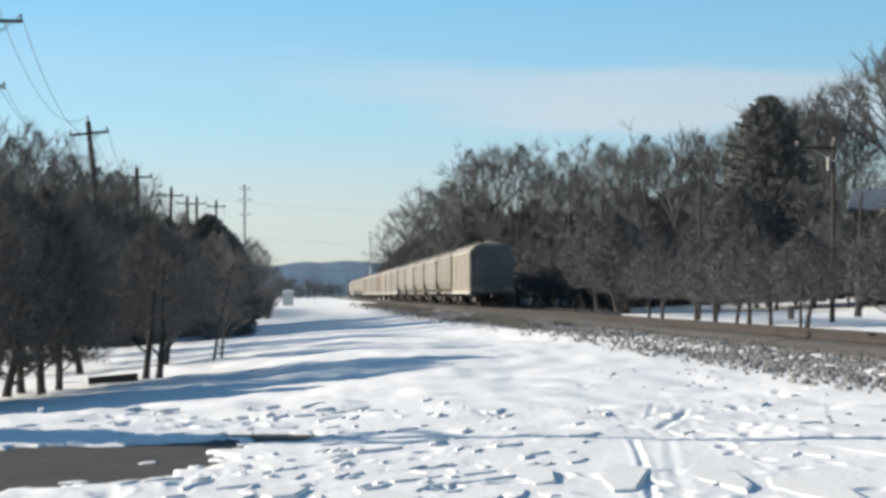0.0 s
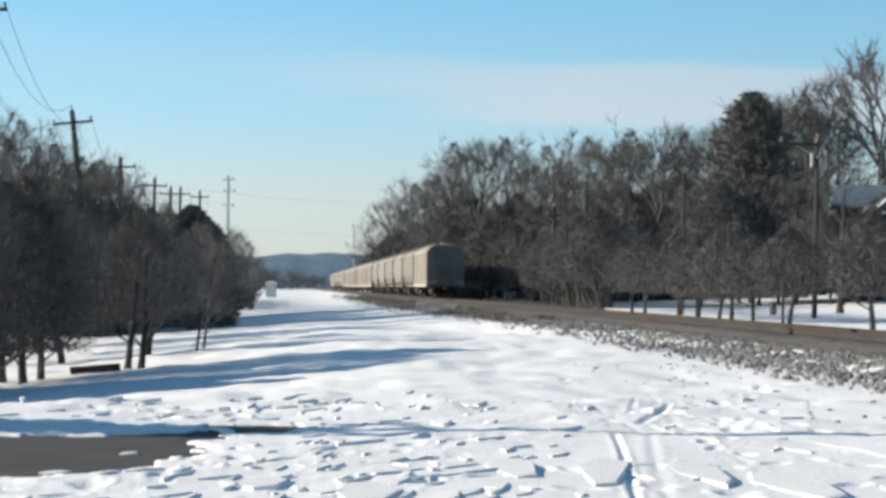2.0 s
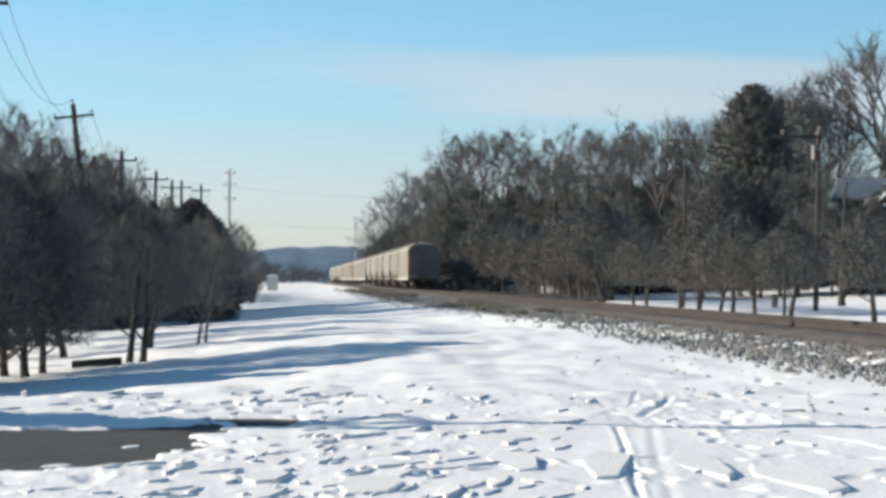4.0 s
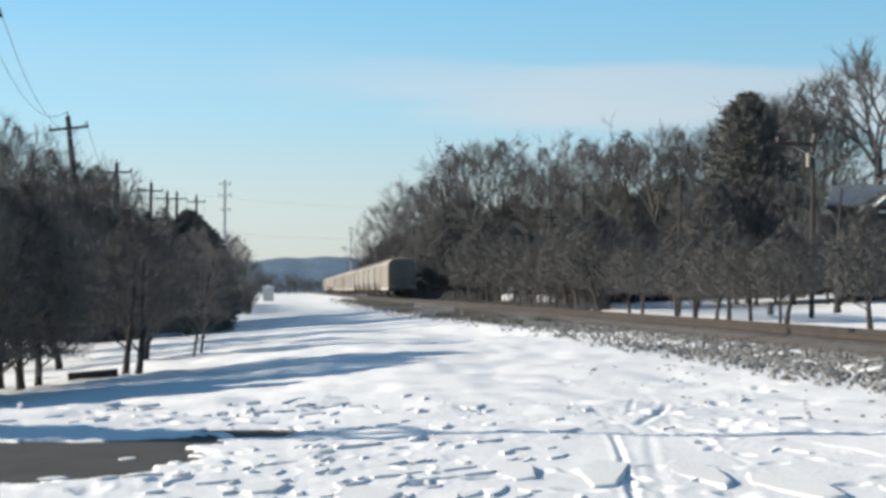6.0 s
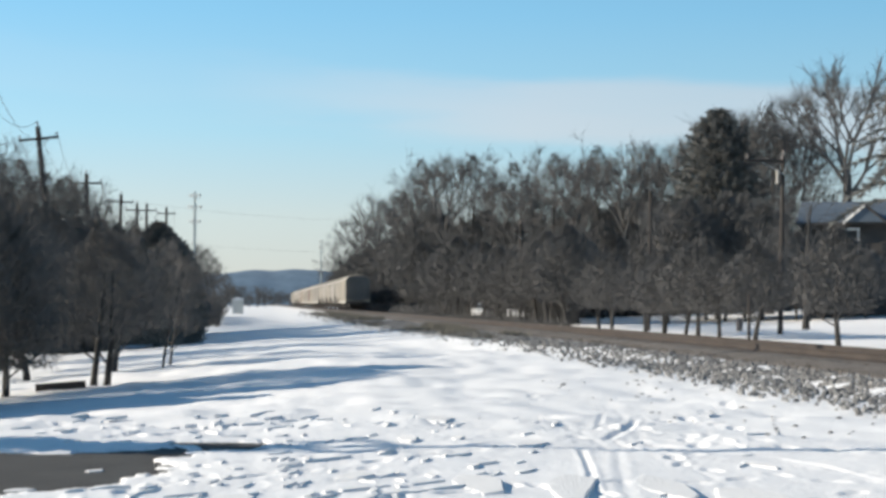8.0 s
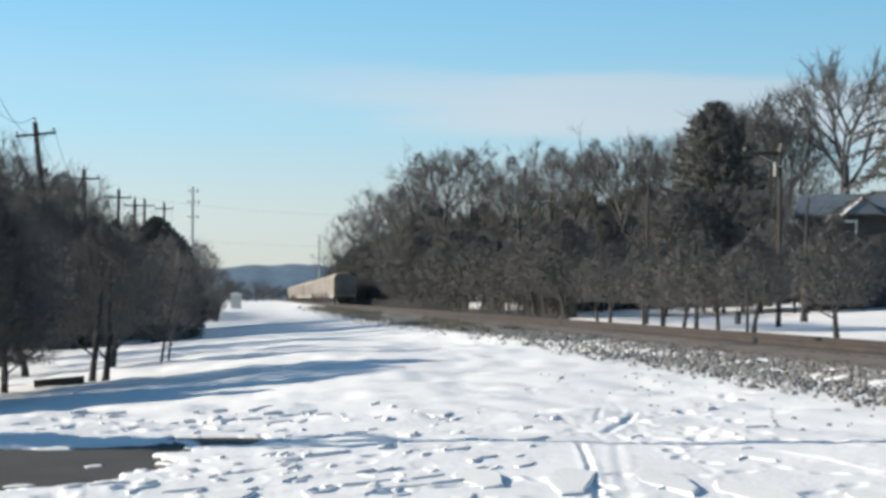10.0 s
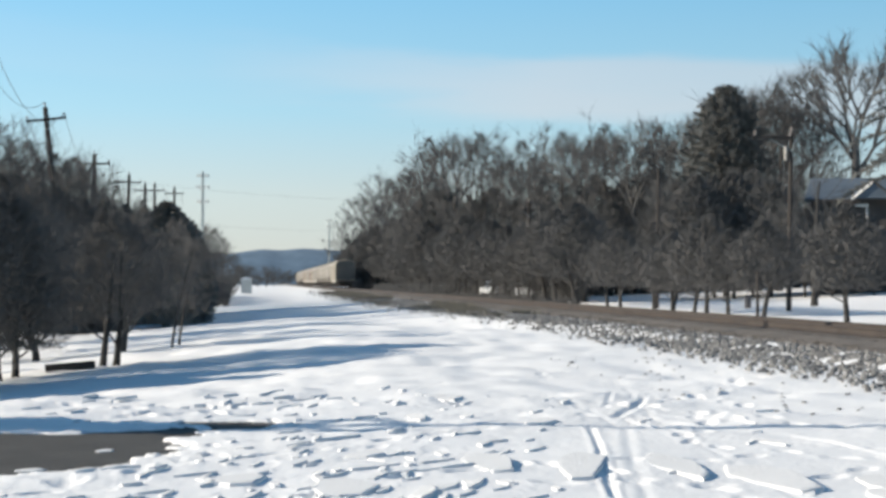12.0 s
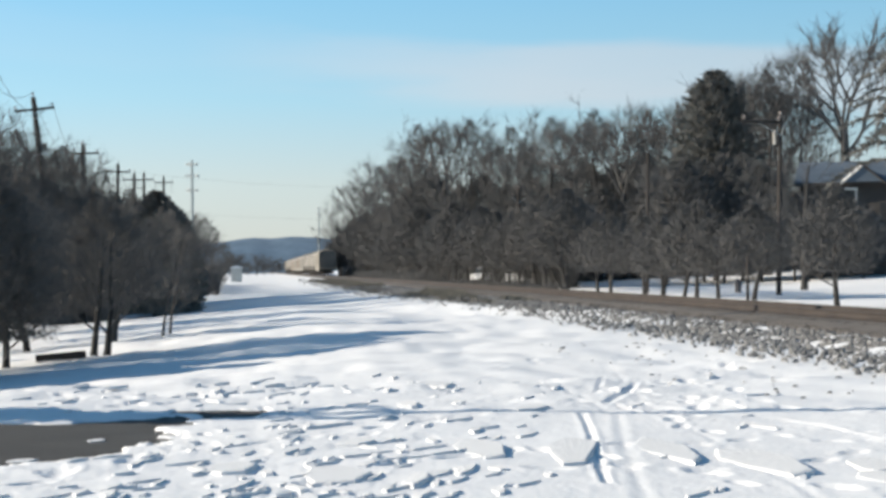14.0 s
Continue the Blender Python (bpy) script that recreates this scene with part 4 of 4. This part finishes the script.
# ---- power line ----
def pole(x, y, h, lean=0.0, arm=2.4, low=True, drum=False, arm_side=0.0, group="poles of the power line", r=0.22, drop=0.75):
    z = float(lie(x, y))
    ob = empty("utility_pole", "weathered wooden utility pole with a crossarm", "utility pole", group, pose(x, y, z - 0.2, 0, lean, 0))
    part("shaft", Build().tube((0, 0, -0.3), (0, 0, h), r, r * 0.68, 10), POLE_WOOD, ob)
    if arm:
        za = h - drop
        part("crossarm", Build().box(-arm / 2 + arm_side, arm / 2 + arm_side, -0.2, -0.08, za - 0.07, za + 0.07), POLE_WOOD, ob)
        for s in (-1, 1):
            part("brace", Build().tube((arm_side * 0.5 + s * 0.65, -0.15, za - 0.05), (0, -0.15, za - 0.62), 0.022, 0.022, 5), GALV, ob)
        for px_ in (-arm / 2 + 0.1 + arm_side, arm / 2 - 0.1 + arm_side):
            part("insulator", Build().tube((px_, -0.14, za + 0.07), (px_, -0.14, za + 0.2), 0.035, 0.035, 6).tube((px_, -0.14, za + 0.18), (px_, -0.14, za + 0.3), 0.075, 0.05, 8), PORCELAIN, ob)
        part("insulator", Build().tube((0, 0, h), (0, 0, h + 0.18), 0.03, 0.03, 6).tube((0, 0, h + 0.15), (0, 0, h + 0.3), 0.075, 0.05, 8), PORCELAIN, ob)
    if low:
        part("bracket", Build().box(-0.05, 0.45, -0.08, 0.02, h - 3.55, h - 3.4).tube((0.42, -0.03, h - 3.6), (0.42, -0.03, h - 3.3), 0.06, 0.06, 8), GALV, ob)
    if drum:
        part("transformer", Build().tube((-0.26, 0, h - 1.28), (-0.26, 0, h - 0.7), 0.075, 0.075, 12).tube((-0.26, 0, h - 0.7), (-0.26, 0, h - 0.6), 0.085, 0.04, 10), STRIPE, ob, "white transformer drum")
    return ob


LINE = [(-12.9, 20.8, 13.2, 0), (-13.0, 45.0, 13.3, 0), (-13.0, 72.0, 14.2, 0), (-11.7, 104.0, 12.6, -6.3), (-12.85, 134.0, 11.95, -1.5), (-13.35, 168.0, 12.5, 1.0), (-13.1, 190.0, 12.9, 0), (-13.0, 205.0, 13.7, 0), (-11.7, 225.0, 14.4, 0), (-13.3, 252.0, 13.6, 0), (-13.4, 300, 13, 0)]
# the line's poles stand on ground that falls away from the field
LINE = [(x, y, h - 0.2 - float(lie(x, y)), lean) for x, y, h, lean in LINE]
for x, y, h, lean in LINE:
    ob = pole(x, y, h, lean, r=0.22 if y > 40 else 0.15)
    if y < 25:
        # unseen brackets and cans, added to cast a forked shadow on the snow
        for s in (-1, 1):
            part("bracket", Build().tube((0, 0, 5.75), (0, s * 0.7, 6.0), 0.06, 0.06, 6).tube((0, 0, 6.35), (0, s * 0.7, 6.1), 0.06, 0.06, 6), GALV, ob)
            part("transformer", Build().tube((0, s * 0.7, 5.88), (0, s * 0.7, 6.16), 0.17, 0.17, 12).tube((0, s * 0.7, 6.16), (0, s * 0.7, 6.22), 0.17, 0.1, 12), GALV, ob, "small grey can added out of view for its shadow")


def wire(name, points, sag, r=0.016):
    cu = bpy.data.curves.new(name, "CURVE")
    cu.dimensions, cu.bevel_depth, cu.bevel_resolution = "3D", r, 0
    sp = cu.splines.new("POLY")
    pts = []
    for a, b in zip(points, points[1:]):
        a, b = Vector(a), Vector(b)
        pts += [a.lerp(b, i / 14) - Vector((0, 0, sag * 4 * (i / 14) * (1 - i / 14))) for i in range(14)]
    pts.append(Vector(points[-1]))
    sp.points.add(len(pts) - 1)
    for p, q in zip(sp.points, pts):
        p.co = (*q, 1)
    cu.materials.append(WIRE)
    return tagged(new(name, cu), "thin dark overhead wire between the poles", "overhead wire", "wires of the power line")


def on_pole(x, y, h, lean, dx, down):
    m = pose(x, y, float(lie(x, y)) - 0.2, 0, lean, 0)
    return tuple(m @ Vector((dx, -0.14, h - down)))


for dx, down, sag in ((-1.1, 0.45, 2.3), (1.1, 0.45, 2.3), (0.0, -0.3, 2.1), (0.42, 3.4, 1.5), (0.0, 4.3, 1.6)):
    wire("power_wire", [on_pole(x, y, h, lean, dx, down) for x, y, h, lean in LINE], sag)

for z0, z1 in ((19.0, 17.2), (12.6, 11.4)):
    wire("cross_wire", [(at(330, 300), 300, z0), (at(800, 320), 320, z1)], 0.8, 0.013)

# poles on the far side of the railway
pole(at(1490, 78), 78, 8.62, 0.9, 1.9, False, True, -0.95, "poles across the railway", 0.13, 0.24)
pole(at(1246, 92), 92, 8.0, 0.6, 0, False, False, 0, "poles across the railway", 0.1)
pole(at(1108, 120), 120, 7.9, 0, 0, False, False, 0, "poles across the railway", 0.12)
pole(at(1012, 150), 150, 8.8, 0, 1.4, False, False, 0, "poles across the railway")
part("fence_post", Build().tube((at(1432, 66), 66, 0), (at(1432, 66), 66, 2.1), 0.07, 0.06, 8), POLE_WOOD)
tagged(bpy.data.objects["fence_post"], "slim dark wooden post beside the railway", "post")


# ---- masts ----
def lattice_mast(x, y, h, w, label, rings):
    ob = empty("lattice_mast", label, "radio mast", "", pose(x, y, float(lie(x, y))))
    legs = [(math.cos(a) * w, math.sin(a) * w) for a in (0.5, 2.6, 4.7)]
    for lx, ly in legs:
        part("leg", Build().tube((lx, ly, 0), (lx * 0.6, ly * 0.6, h), 0.13, 0.1, 5), GALV, ob)
    br = Build()
    n = int(h / 1.4)
    for i in range(n):
        k0, k1 = 1 - 0.4 * i / n, 1 - 0.4 * (i + 1) / n
        for a, b_ in zip(legs, legs[1:] + legs[:1]):
            br.tube((a[0] * k0, a[1] * k0, h * i / n), (b_[0] * k1, b_[1] * k1, h * (i + 1) / n), 0.045, 0.045, 4, False)
    part("bracing", br, GALV, ob)
    for z, r in rings:
        arr = Build()
        for k in range(9):
            a = k * 0.698
            arr.box(-0.12, 0.12, -0.06, 0.06, -0.3, 0.3, Matrix.Translation((math.cos(a) * r, math.sin(a) * r, z)) @ Matrix.Rotation(a + 1.57, 4, "Z"))
            arr.tube((0, 0, z), (math.cos(a) * r, math.sin(a) * r, z), 0.05, 0.05, 4, False)
        part("antenna_ring", arr, HUT, ob, "ring of pale antenna panels")


lattice_mast(at(433, 330), 330, 23.0, 0.28, "grey-green lattice radio mast with antenna rings", [(22.2, 1.1), (20.0, 1.3), (17.2, 1.1)])
lattice_mast(at(655, 620), 620, 24.5, 0.32, "slender distant radio mast above the wood", [(24, 1.3), (21.8, 1.0)])

# ---- lineside hut ----
HUT_X, HUT_Y = at(510, 255), 255
hut = empty("lineside_hut", "pale grey-white equipment hut beside the railway", "equipment hut", "", pose(HUT_X, HUT_Y, float(lie(HUT_X, HUT_Y)) - 0.02))
part("walls", Build().box(-0.8, 0.8, -0.9, 0.9, 0, 2.1), HUT, hut)
part("roof", Build().prism([(-0.9, 2.1), (0.9, 2.1), (0.9, 2.17), (0, 2.4), (-0.9, 2.17)], -1.0, 1.0), ROOF_SNOW, hut, "thin snowy roof")
part("door", Build().box(-0.4, 0.4, -0.93, -0.9, 0.05, 1.8), HUT, hut)


# ---- house behind the trees ----
def house():
    x, y = at(1613, 118), 118.0
    ob = empty("house", "brown brick house with roofs coloured for blue shade", "house", "", pose(x, y, float(lie(x, y)) - 0.1, 0, 0, -21))
    part("wall", Build().box(-3.0, 9.0, 0.0, 9.0, 0, 6.95), BRICK, ob)
    r = Build()
    r.v = [(-3.5, -0.6, 6.85), (9.5, -0.6, 6.85), (9.5, 9.6, 6.85), (-3.5, 9.6, 6.85), (-3.3, 4.5, 8.7), (9.3, 4.5, 8.7)]
    r.f = [(0, 1, 5, 4), (1, 2, 5), (2, 3, 4, 5), (3, 0, 4), (3, 2, 1, 0)]
    part("roof", r, SHADED_ROOF, ob, "blue-grey roof with thin frost, shade put into its colour")
    part("gable", Build().prism([(0.0, 6.9), (2.8, 6.9), (1.4, 8.05)], -1.0, 2.4), SHADED_ROOF, ob)
    part("bargeboard", Build().tube((-0.15, -1.05, 6.82), (1.4, -1.05, 8.1), 0.09, 0.09, 4), WHITE_TRIM, ob, "white bargeboard")
    part("bargeboard", Build().tube((1.4, -1.05, 8.1), (2.95, -1.05, 6.82), 0.09, 0.09, 4), BRICK, ob, "dark bargeboard")
    part("eave_board", Build().box(-3.55, 9.55, -0.68, -0.6, 6.68, 6.89), BRICK, ob)
    part("downpipe", Build().tube((0.9, -0.12, 6.5), (0.9, -0.12, 3.8), 0.08, 0.08, 6).box(0.1, 1.0, -0.22, -0.02, 6.35, 6.52), WHITE_TRIM, ob, "white downpipe")
    for wx in (-2.2, 3.0, 6.0):
        for wz in (1.0, 4.0):
            w = part("window", Build().box(wx - 0.55, wx + 0.55, -0.06, 0.02, wz - 0.05, wz + 1.55), BRICK, ob)
            part("pane", Build().box(wx - 0.45, wx + 0.45, -0.08, -0.05, wz + 0.05, wz + 0.72).box(wx - 0.45, wx + 0.45, -0.08, -0.05, wz + 0.78, wz + 1.45), GLASS_DARK, w)


house()


# ---- parked vehicles across the line ----
def parked_car(x, y, turn, paint, label):
    ob = empty("parked_car", label, "car", "parked cars", pose(x, y, float(lie(x, y)), 0, 0, turn))
    part("body", Build().prism([(-2.1, 0.3), (2.1, 0.3), (2.2, 0.6), (2.1, 0.85), (1.2, 0.95), (-1.9, 0.95), (-2.15, 0.7)], -0.85, 0.85), paint, ob)
    part("cabin", Build().prism([(-1.75, 0.95), (1.1, 0.95), (0.5, 1.42), (-1.3, 1.45)], -0.74, 0.74), GLASS_DARK, ob)
    part("roof", Build().prism([(-1.35, 1.44), (0.55, 1.41), (0.45, 1.5), (-1.25, 1.52)], -0.72, 0.72), ROOF_SNOW, ob, "snow-covered roof")
    for wx in (-1.35, 1.35):
        for wy in (-0.86, 0.7):
            part("wheel", Build().tube((wx, wy, 0.32), (wx, wy + 0.16, 0.32), 0.32, 0.32, 14), TYRE, ob)
    for wy in (-0.6, 0.6):
        part("headlight", Build().box(2.12, 2.2, wy - 0.14, wy + 0.14, 0.62, 0.78), AMBER, ob)


parked_car(at(1012, 150), 150, 72, CAR_WHITE, "white parked car with snow on its roof")
parked_car(at(950, 170), 170, 100, CAR_WHITE, "white parked car half hidden by the track")
parked_car(at(165, 96), 96, 5, CAR_DARK, "dark parked car with snow on its roof")

bin_x = at(1414, 86)
litter_bin = empty("litter_bin", "small dark bin standing in the snowy yard", "bin", "", pose(bin_x, 86, float(lie(bin_x, 86))))
part("body", Build().tube((0, 0, 0), (0, 0, 0.62), 0.17, 0.2, 12), CAR_DARK, litter_bin)
part("lid", Build().tube((0, 0, 0.62), (0, 0, 0.7), 0.21, 0.12, 12), CAR_DARK, litter_bin)

# fallen timber at the foot of the verge trees
BEAM_Y = rest(205, 31.5)
beam = Build().box(-0.5, 0.5, -0.09, 0.09, -0.05, 0.17, Matrix.Diagonal((at(250, BEAM_Y) - at(165, BEAM_Y), 1, 1, 1)))
_rb = random.Random(6)
beam.v = [(x, y + _rb.uniform(-0.03, 0.03), z + _rb.uniform(-0.05, 0.02)) for x, y, z in beam.v]
beam = tagged(part("timber_beam", beam, TIE), "dark old timber beam lying on the snow", "timber beam")
beam.matrix_basis = pose(at(207, BEAM_Y), BEAM_Y, float(lie(at(207, BEAM_Y), BEAM_Y)), 0, -4.5, 2)

# ---- loose snow and stones ----
# wide plates of crust lifted along one edge: x, y, half widths, height of the lifted edge
SLABS = [(1.95, 14.6, 0.24, 0.95, 0.027), (2.75, 14.6, 0.27, 1.2, 0.018), (3.55, 14.4, 0.27, 1.1, 0.021), (4.15, 13.6, 0.30, 1.1, 0.033), (3.1, 19.0, 0.22, 0.6, 0.021), (1.75, 19.4, 0.12, 0.35, 0.03), (0.6, 13.0, 0.3, 0.7, 0.021), (-0.2, 13.6, 0.25, 0.4, 0.021),
         (2.35, 19.6, 0.10, 0.3, 0.024), (5.0, 13.4, 0.22, 0.6, 0.018), (2.4, 22.6, 0.3, 0.6, 0.018), (0.9, 15.2, 0.2, 0.45, 0.024), (4.75, 12.5, 0.2, 0.5, 0.024), (1.2, 12.6, 0.12, 0.5, 0.027), (-2.0, 14.9, 0.16, 0.16, 0.009), (-1.5, 16.6, 0.1, 0.16, 0.009)]


def crust_shape(rng):
    """An irregular flat plate about one metre across, its base on z = 0 and its top at z = 1."""
    n = rng.randint(5, 8)
    ring, w = [], rng.uniform(0, 6.28)
    for k in range(n):
        a = w + 6.283 * (k + rng.uniform(-0.28, 0.28)) / n
        r = rng.uniform(0.36, 0.54)
        ring.append((math.cos(a) * r, math.sin(a) * r))
    b = Build()
    b.v = [(x * 1.04, y * 1.04, -1.5) for x, y in ring] + [(x, y, 0.72) for x, y in ring] + [(x * 0.93, y * 0.93, 1.0) for x, y in ring]
    for o in (0, n):
        b.f += [(o + i, o + (i + 1) % n, o + n + (i + 1) % n, o + n + i) for i in range(n)]
    b.f.append(tuple(2 * n + i for i in range(n)))
    return b.mesh("crust_plate", CRUST)


def scatter():
    rng = random.Random(8)
    shapes = [crust_shape(rng) for _ in range(16)]
    plates = [(x, y, 2 * hx, 2 * hy, up, rng.uniform(-14, 6), 1.3) for x, y, hx, hy, up in SLABS]
    while len(plates) < 290:
        y = 11.8 + 13.5 * rng.random() ** 1.5
        k = rng.gauss(0.02, 0.085)
        if rng.random() < 0.13:
            k = rng.uniform(0.0, 0.33)
        x = k * y
        if abs(value_noise(np.array([x]), np.array([y * 0.6]), 1.5)[0]) < 0.05 or float(inside(np.array([x]), np.array([y]), DRIVE)[0]) > -0.25:
            continue
        s = rng.uniform(0.05, 0.12) * (1.4 if rng.random() < 0.15 else 1)
        plates.append((x, y, s, s * rng.uniform(2.0, 6.5), rng.uniform(0.01, 0.025), rng.gauss(-20, 18), 0.9))
    px, py = np.array([p[0] for p in plates]), np.array([p[1] for p in plates])
    for (x, y, w, l, up, turn, lift), z in zip(plates, np.maximum(lie(px, py) + relief(px, py), -0.03)):
        ob = new("crust_plate", rng.choice(shapes))
        ob.parent = GROUND
        slope = min(0.22, up * lift / w)
        thick = 0.012 + 0.5 * w * slope
        ob.matrix_basis = Matrix.Translation((x, y, float(z) + 0.008 + 0.45 * w * slope - thick)) @ pose(0, 0, 0, 0, 0, turn) @ pose(0, 0, 0, rng.uniform(-0.6, 0.6), -math.degrees(slope), 0) @ Matrix.Diagonal((w, l, thick, 1))
    s = Build()
    for _ in range(13500):
        y = 18 + 196 * rng.random() ** 1.8
        left = 8.0 - 3.0 * float(ease(45, 95, y))
        x = rng.triangular(left, 11.6, 11.1)
        z = float(lie(x, y)) + 0.02
        k = rng.uniform(0.02, 0.065)
        s.rock((x, y, z), k, k * rng.uniform(0.7, 1.3), k * 1.0, rng)
    for _ in range(2200):
        y = rng.uniform(52, 125)
        left = 8.6 - 2.4 * float(ease(50, 95, y))
        x = rng.triangular(left, 11.3, 0.5 * (left + 11.3))
        k = rng.uniform(0.04, 0.09)
        s.rock((x, y, float(lie(x, y)) + 0.02), k, k * rng.uniform(0.7, 1.3), k, rng)
    for _ in range(60):
        x, y = rng.uniform(5.6, 8.2), rng.uniform(19, 34)
        k = rng.uniform(0.012, 0.035)
        s.rock((x, y, float(lie(x, y) + relief(np.array([x]), np.array([y]))[0]) + 0.005), k * 1.5, k, k, rng)
    rocks = [Build().rock((0, 0, 0), 1, rng.uniform(0.75, 1.2), rng.uniform(0.7, 1.0), rng).mesh("stone", STONE) for _ in range(20)]
    for _ in range(300):
        y = rng.uniform(23, 40)
        x = rng.triangular(8.6, 11.4, 10.6)
        ob = new("stone", rng.choice(rocks))
        ob.parent = GROUND
        k = rng.uniform(0.05, 0.095)
        ob.matrix_basis = pose(x, y, float(lie(x, y)) + 0.015, rng.uniform(-12, 12), rng.uniform(-12, 12), rng.uniform(0, 360)) @ Matrix.Scale(k, 4)
    tagged(part("lineside_stones", s, STONE), "grey stones poking through snow on the railway bank", "stones", kind="stuff")
    g = Build()
    for _ in range(3000):
        y = 24 + 70 * rng.random() ** 1.3
        x = rng.uniform(11.2, 12.5)
        k = rng.uniform(0.025, 0.05)
        g.rock((x, y, 0.36 + 0.1 * min(1, (x - 11.2) / 0.9)), k, k, k, rng)
    tagged(part("ballast_stones", g, BALLAST), "loose brown ballast stones along the track", "ballast", kind="stuff")


scatter()


def bank_grass():
    """Dry tufts that stand out of the snow on the railway bank."""
    rng = random.Random(14)
    b = Build()
    done = 0
    while done < 950:
        y = rng.uniform(58, 230)
        left = 9.3 - 3.2 * float(ease(45, 95, y))
        x = rng.triangular(left, 11.2, 10.4)
        if float(value_noise(np.array([x]), np.array([y * 0.25]), 1.6)[0]) < 0.06:
            continue
        done += 1
        z = float(lie(x, y)) - 0.02
        for _ in range(9):
            e = Vector((x + rng.gauss(0, 0.16), y + rng.gauss(0, 0.16), z + rng.uniform(0.12, 0.34)))
            b.spike((x + rng.gauss(0, 0.07), y + rng.gauss(0, 0.07), z), e, 0.03)
    tagged(part("dry_grass", b, DRY_GRASS), "dry brown grass tufts on the snowy railway bank", "grass", kind="stuff")


bank_grass()


def motions():
    def place(t):
        return 120.0 + 11.4 * t + 0.14 * t * t

    for ob, ahead in TRAIN:
        walk(ob, [(t, pose(MID, place(t) + ahead, RAIL_TOP)) for t in range(15)])
    # the wheels of the last two wagons turn as they roll
    for ob, _ in TRAIN[:2]:
        for wheels in [c for c in ob.children_recursive if c.name.startswith("wheelset")]:
            rest = wheels.matrix_basis.translation.copy()
            walk(wheels, [(k / FPS, pose(*rest, -math.degrees((place(k / FPS) - 120.0) / 0.46), 0, 0)) for k in range(14 * FPS + 1)])


motions()
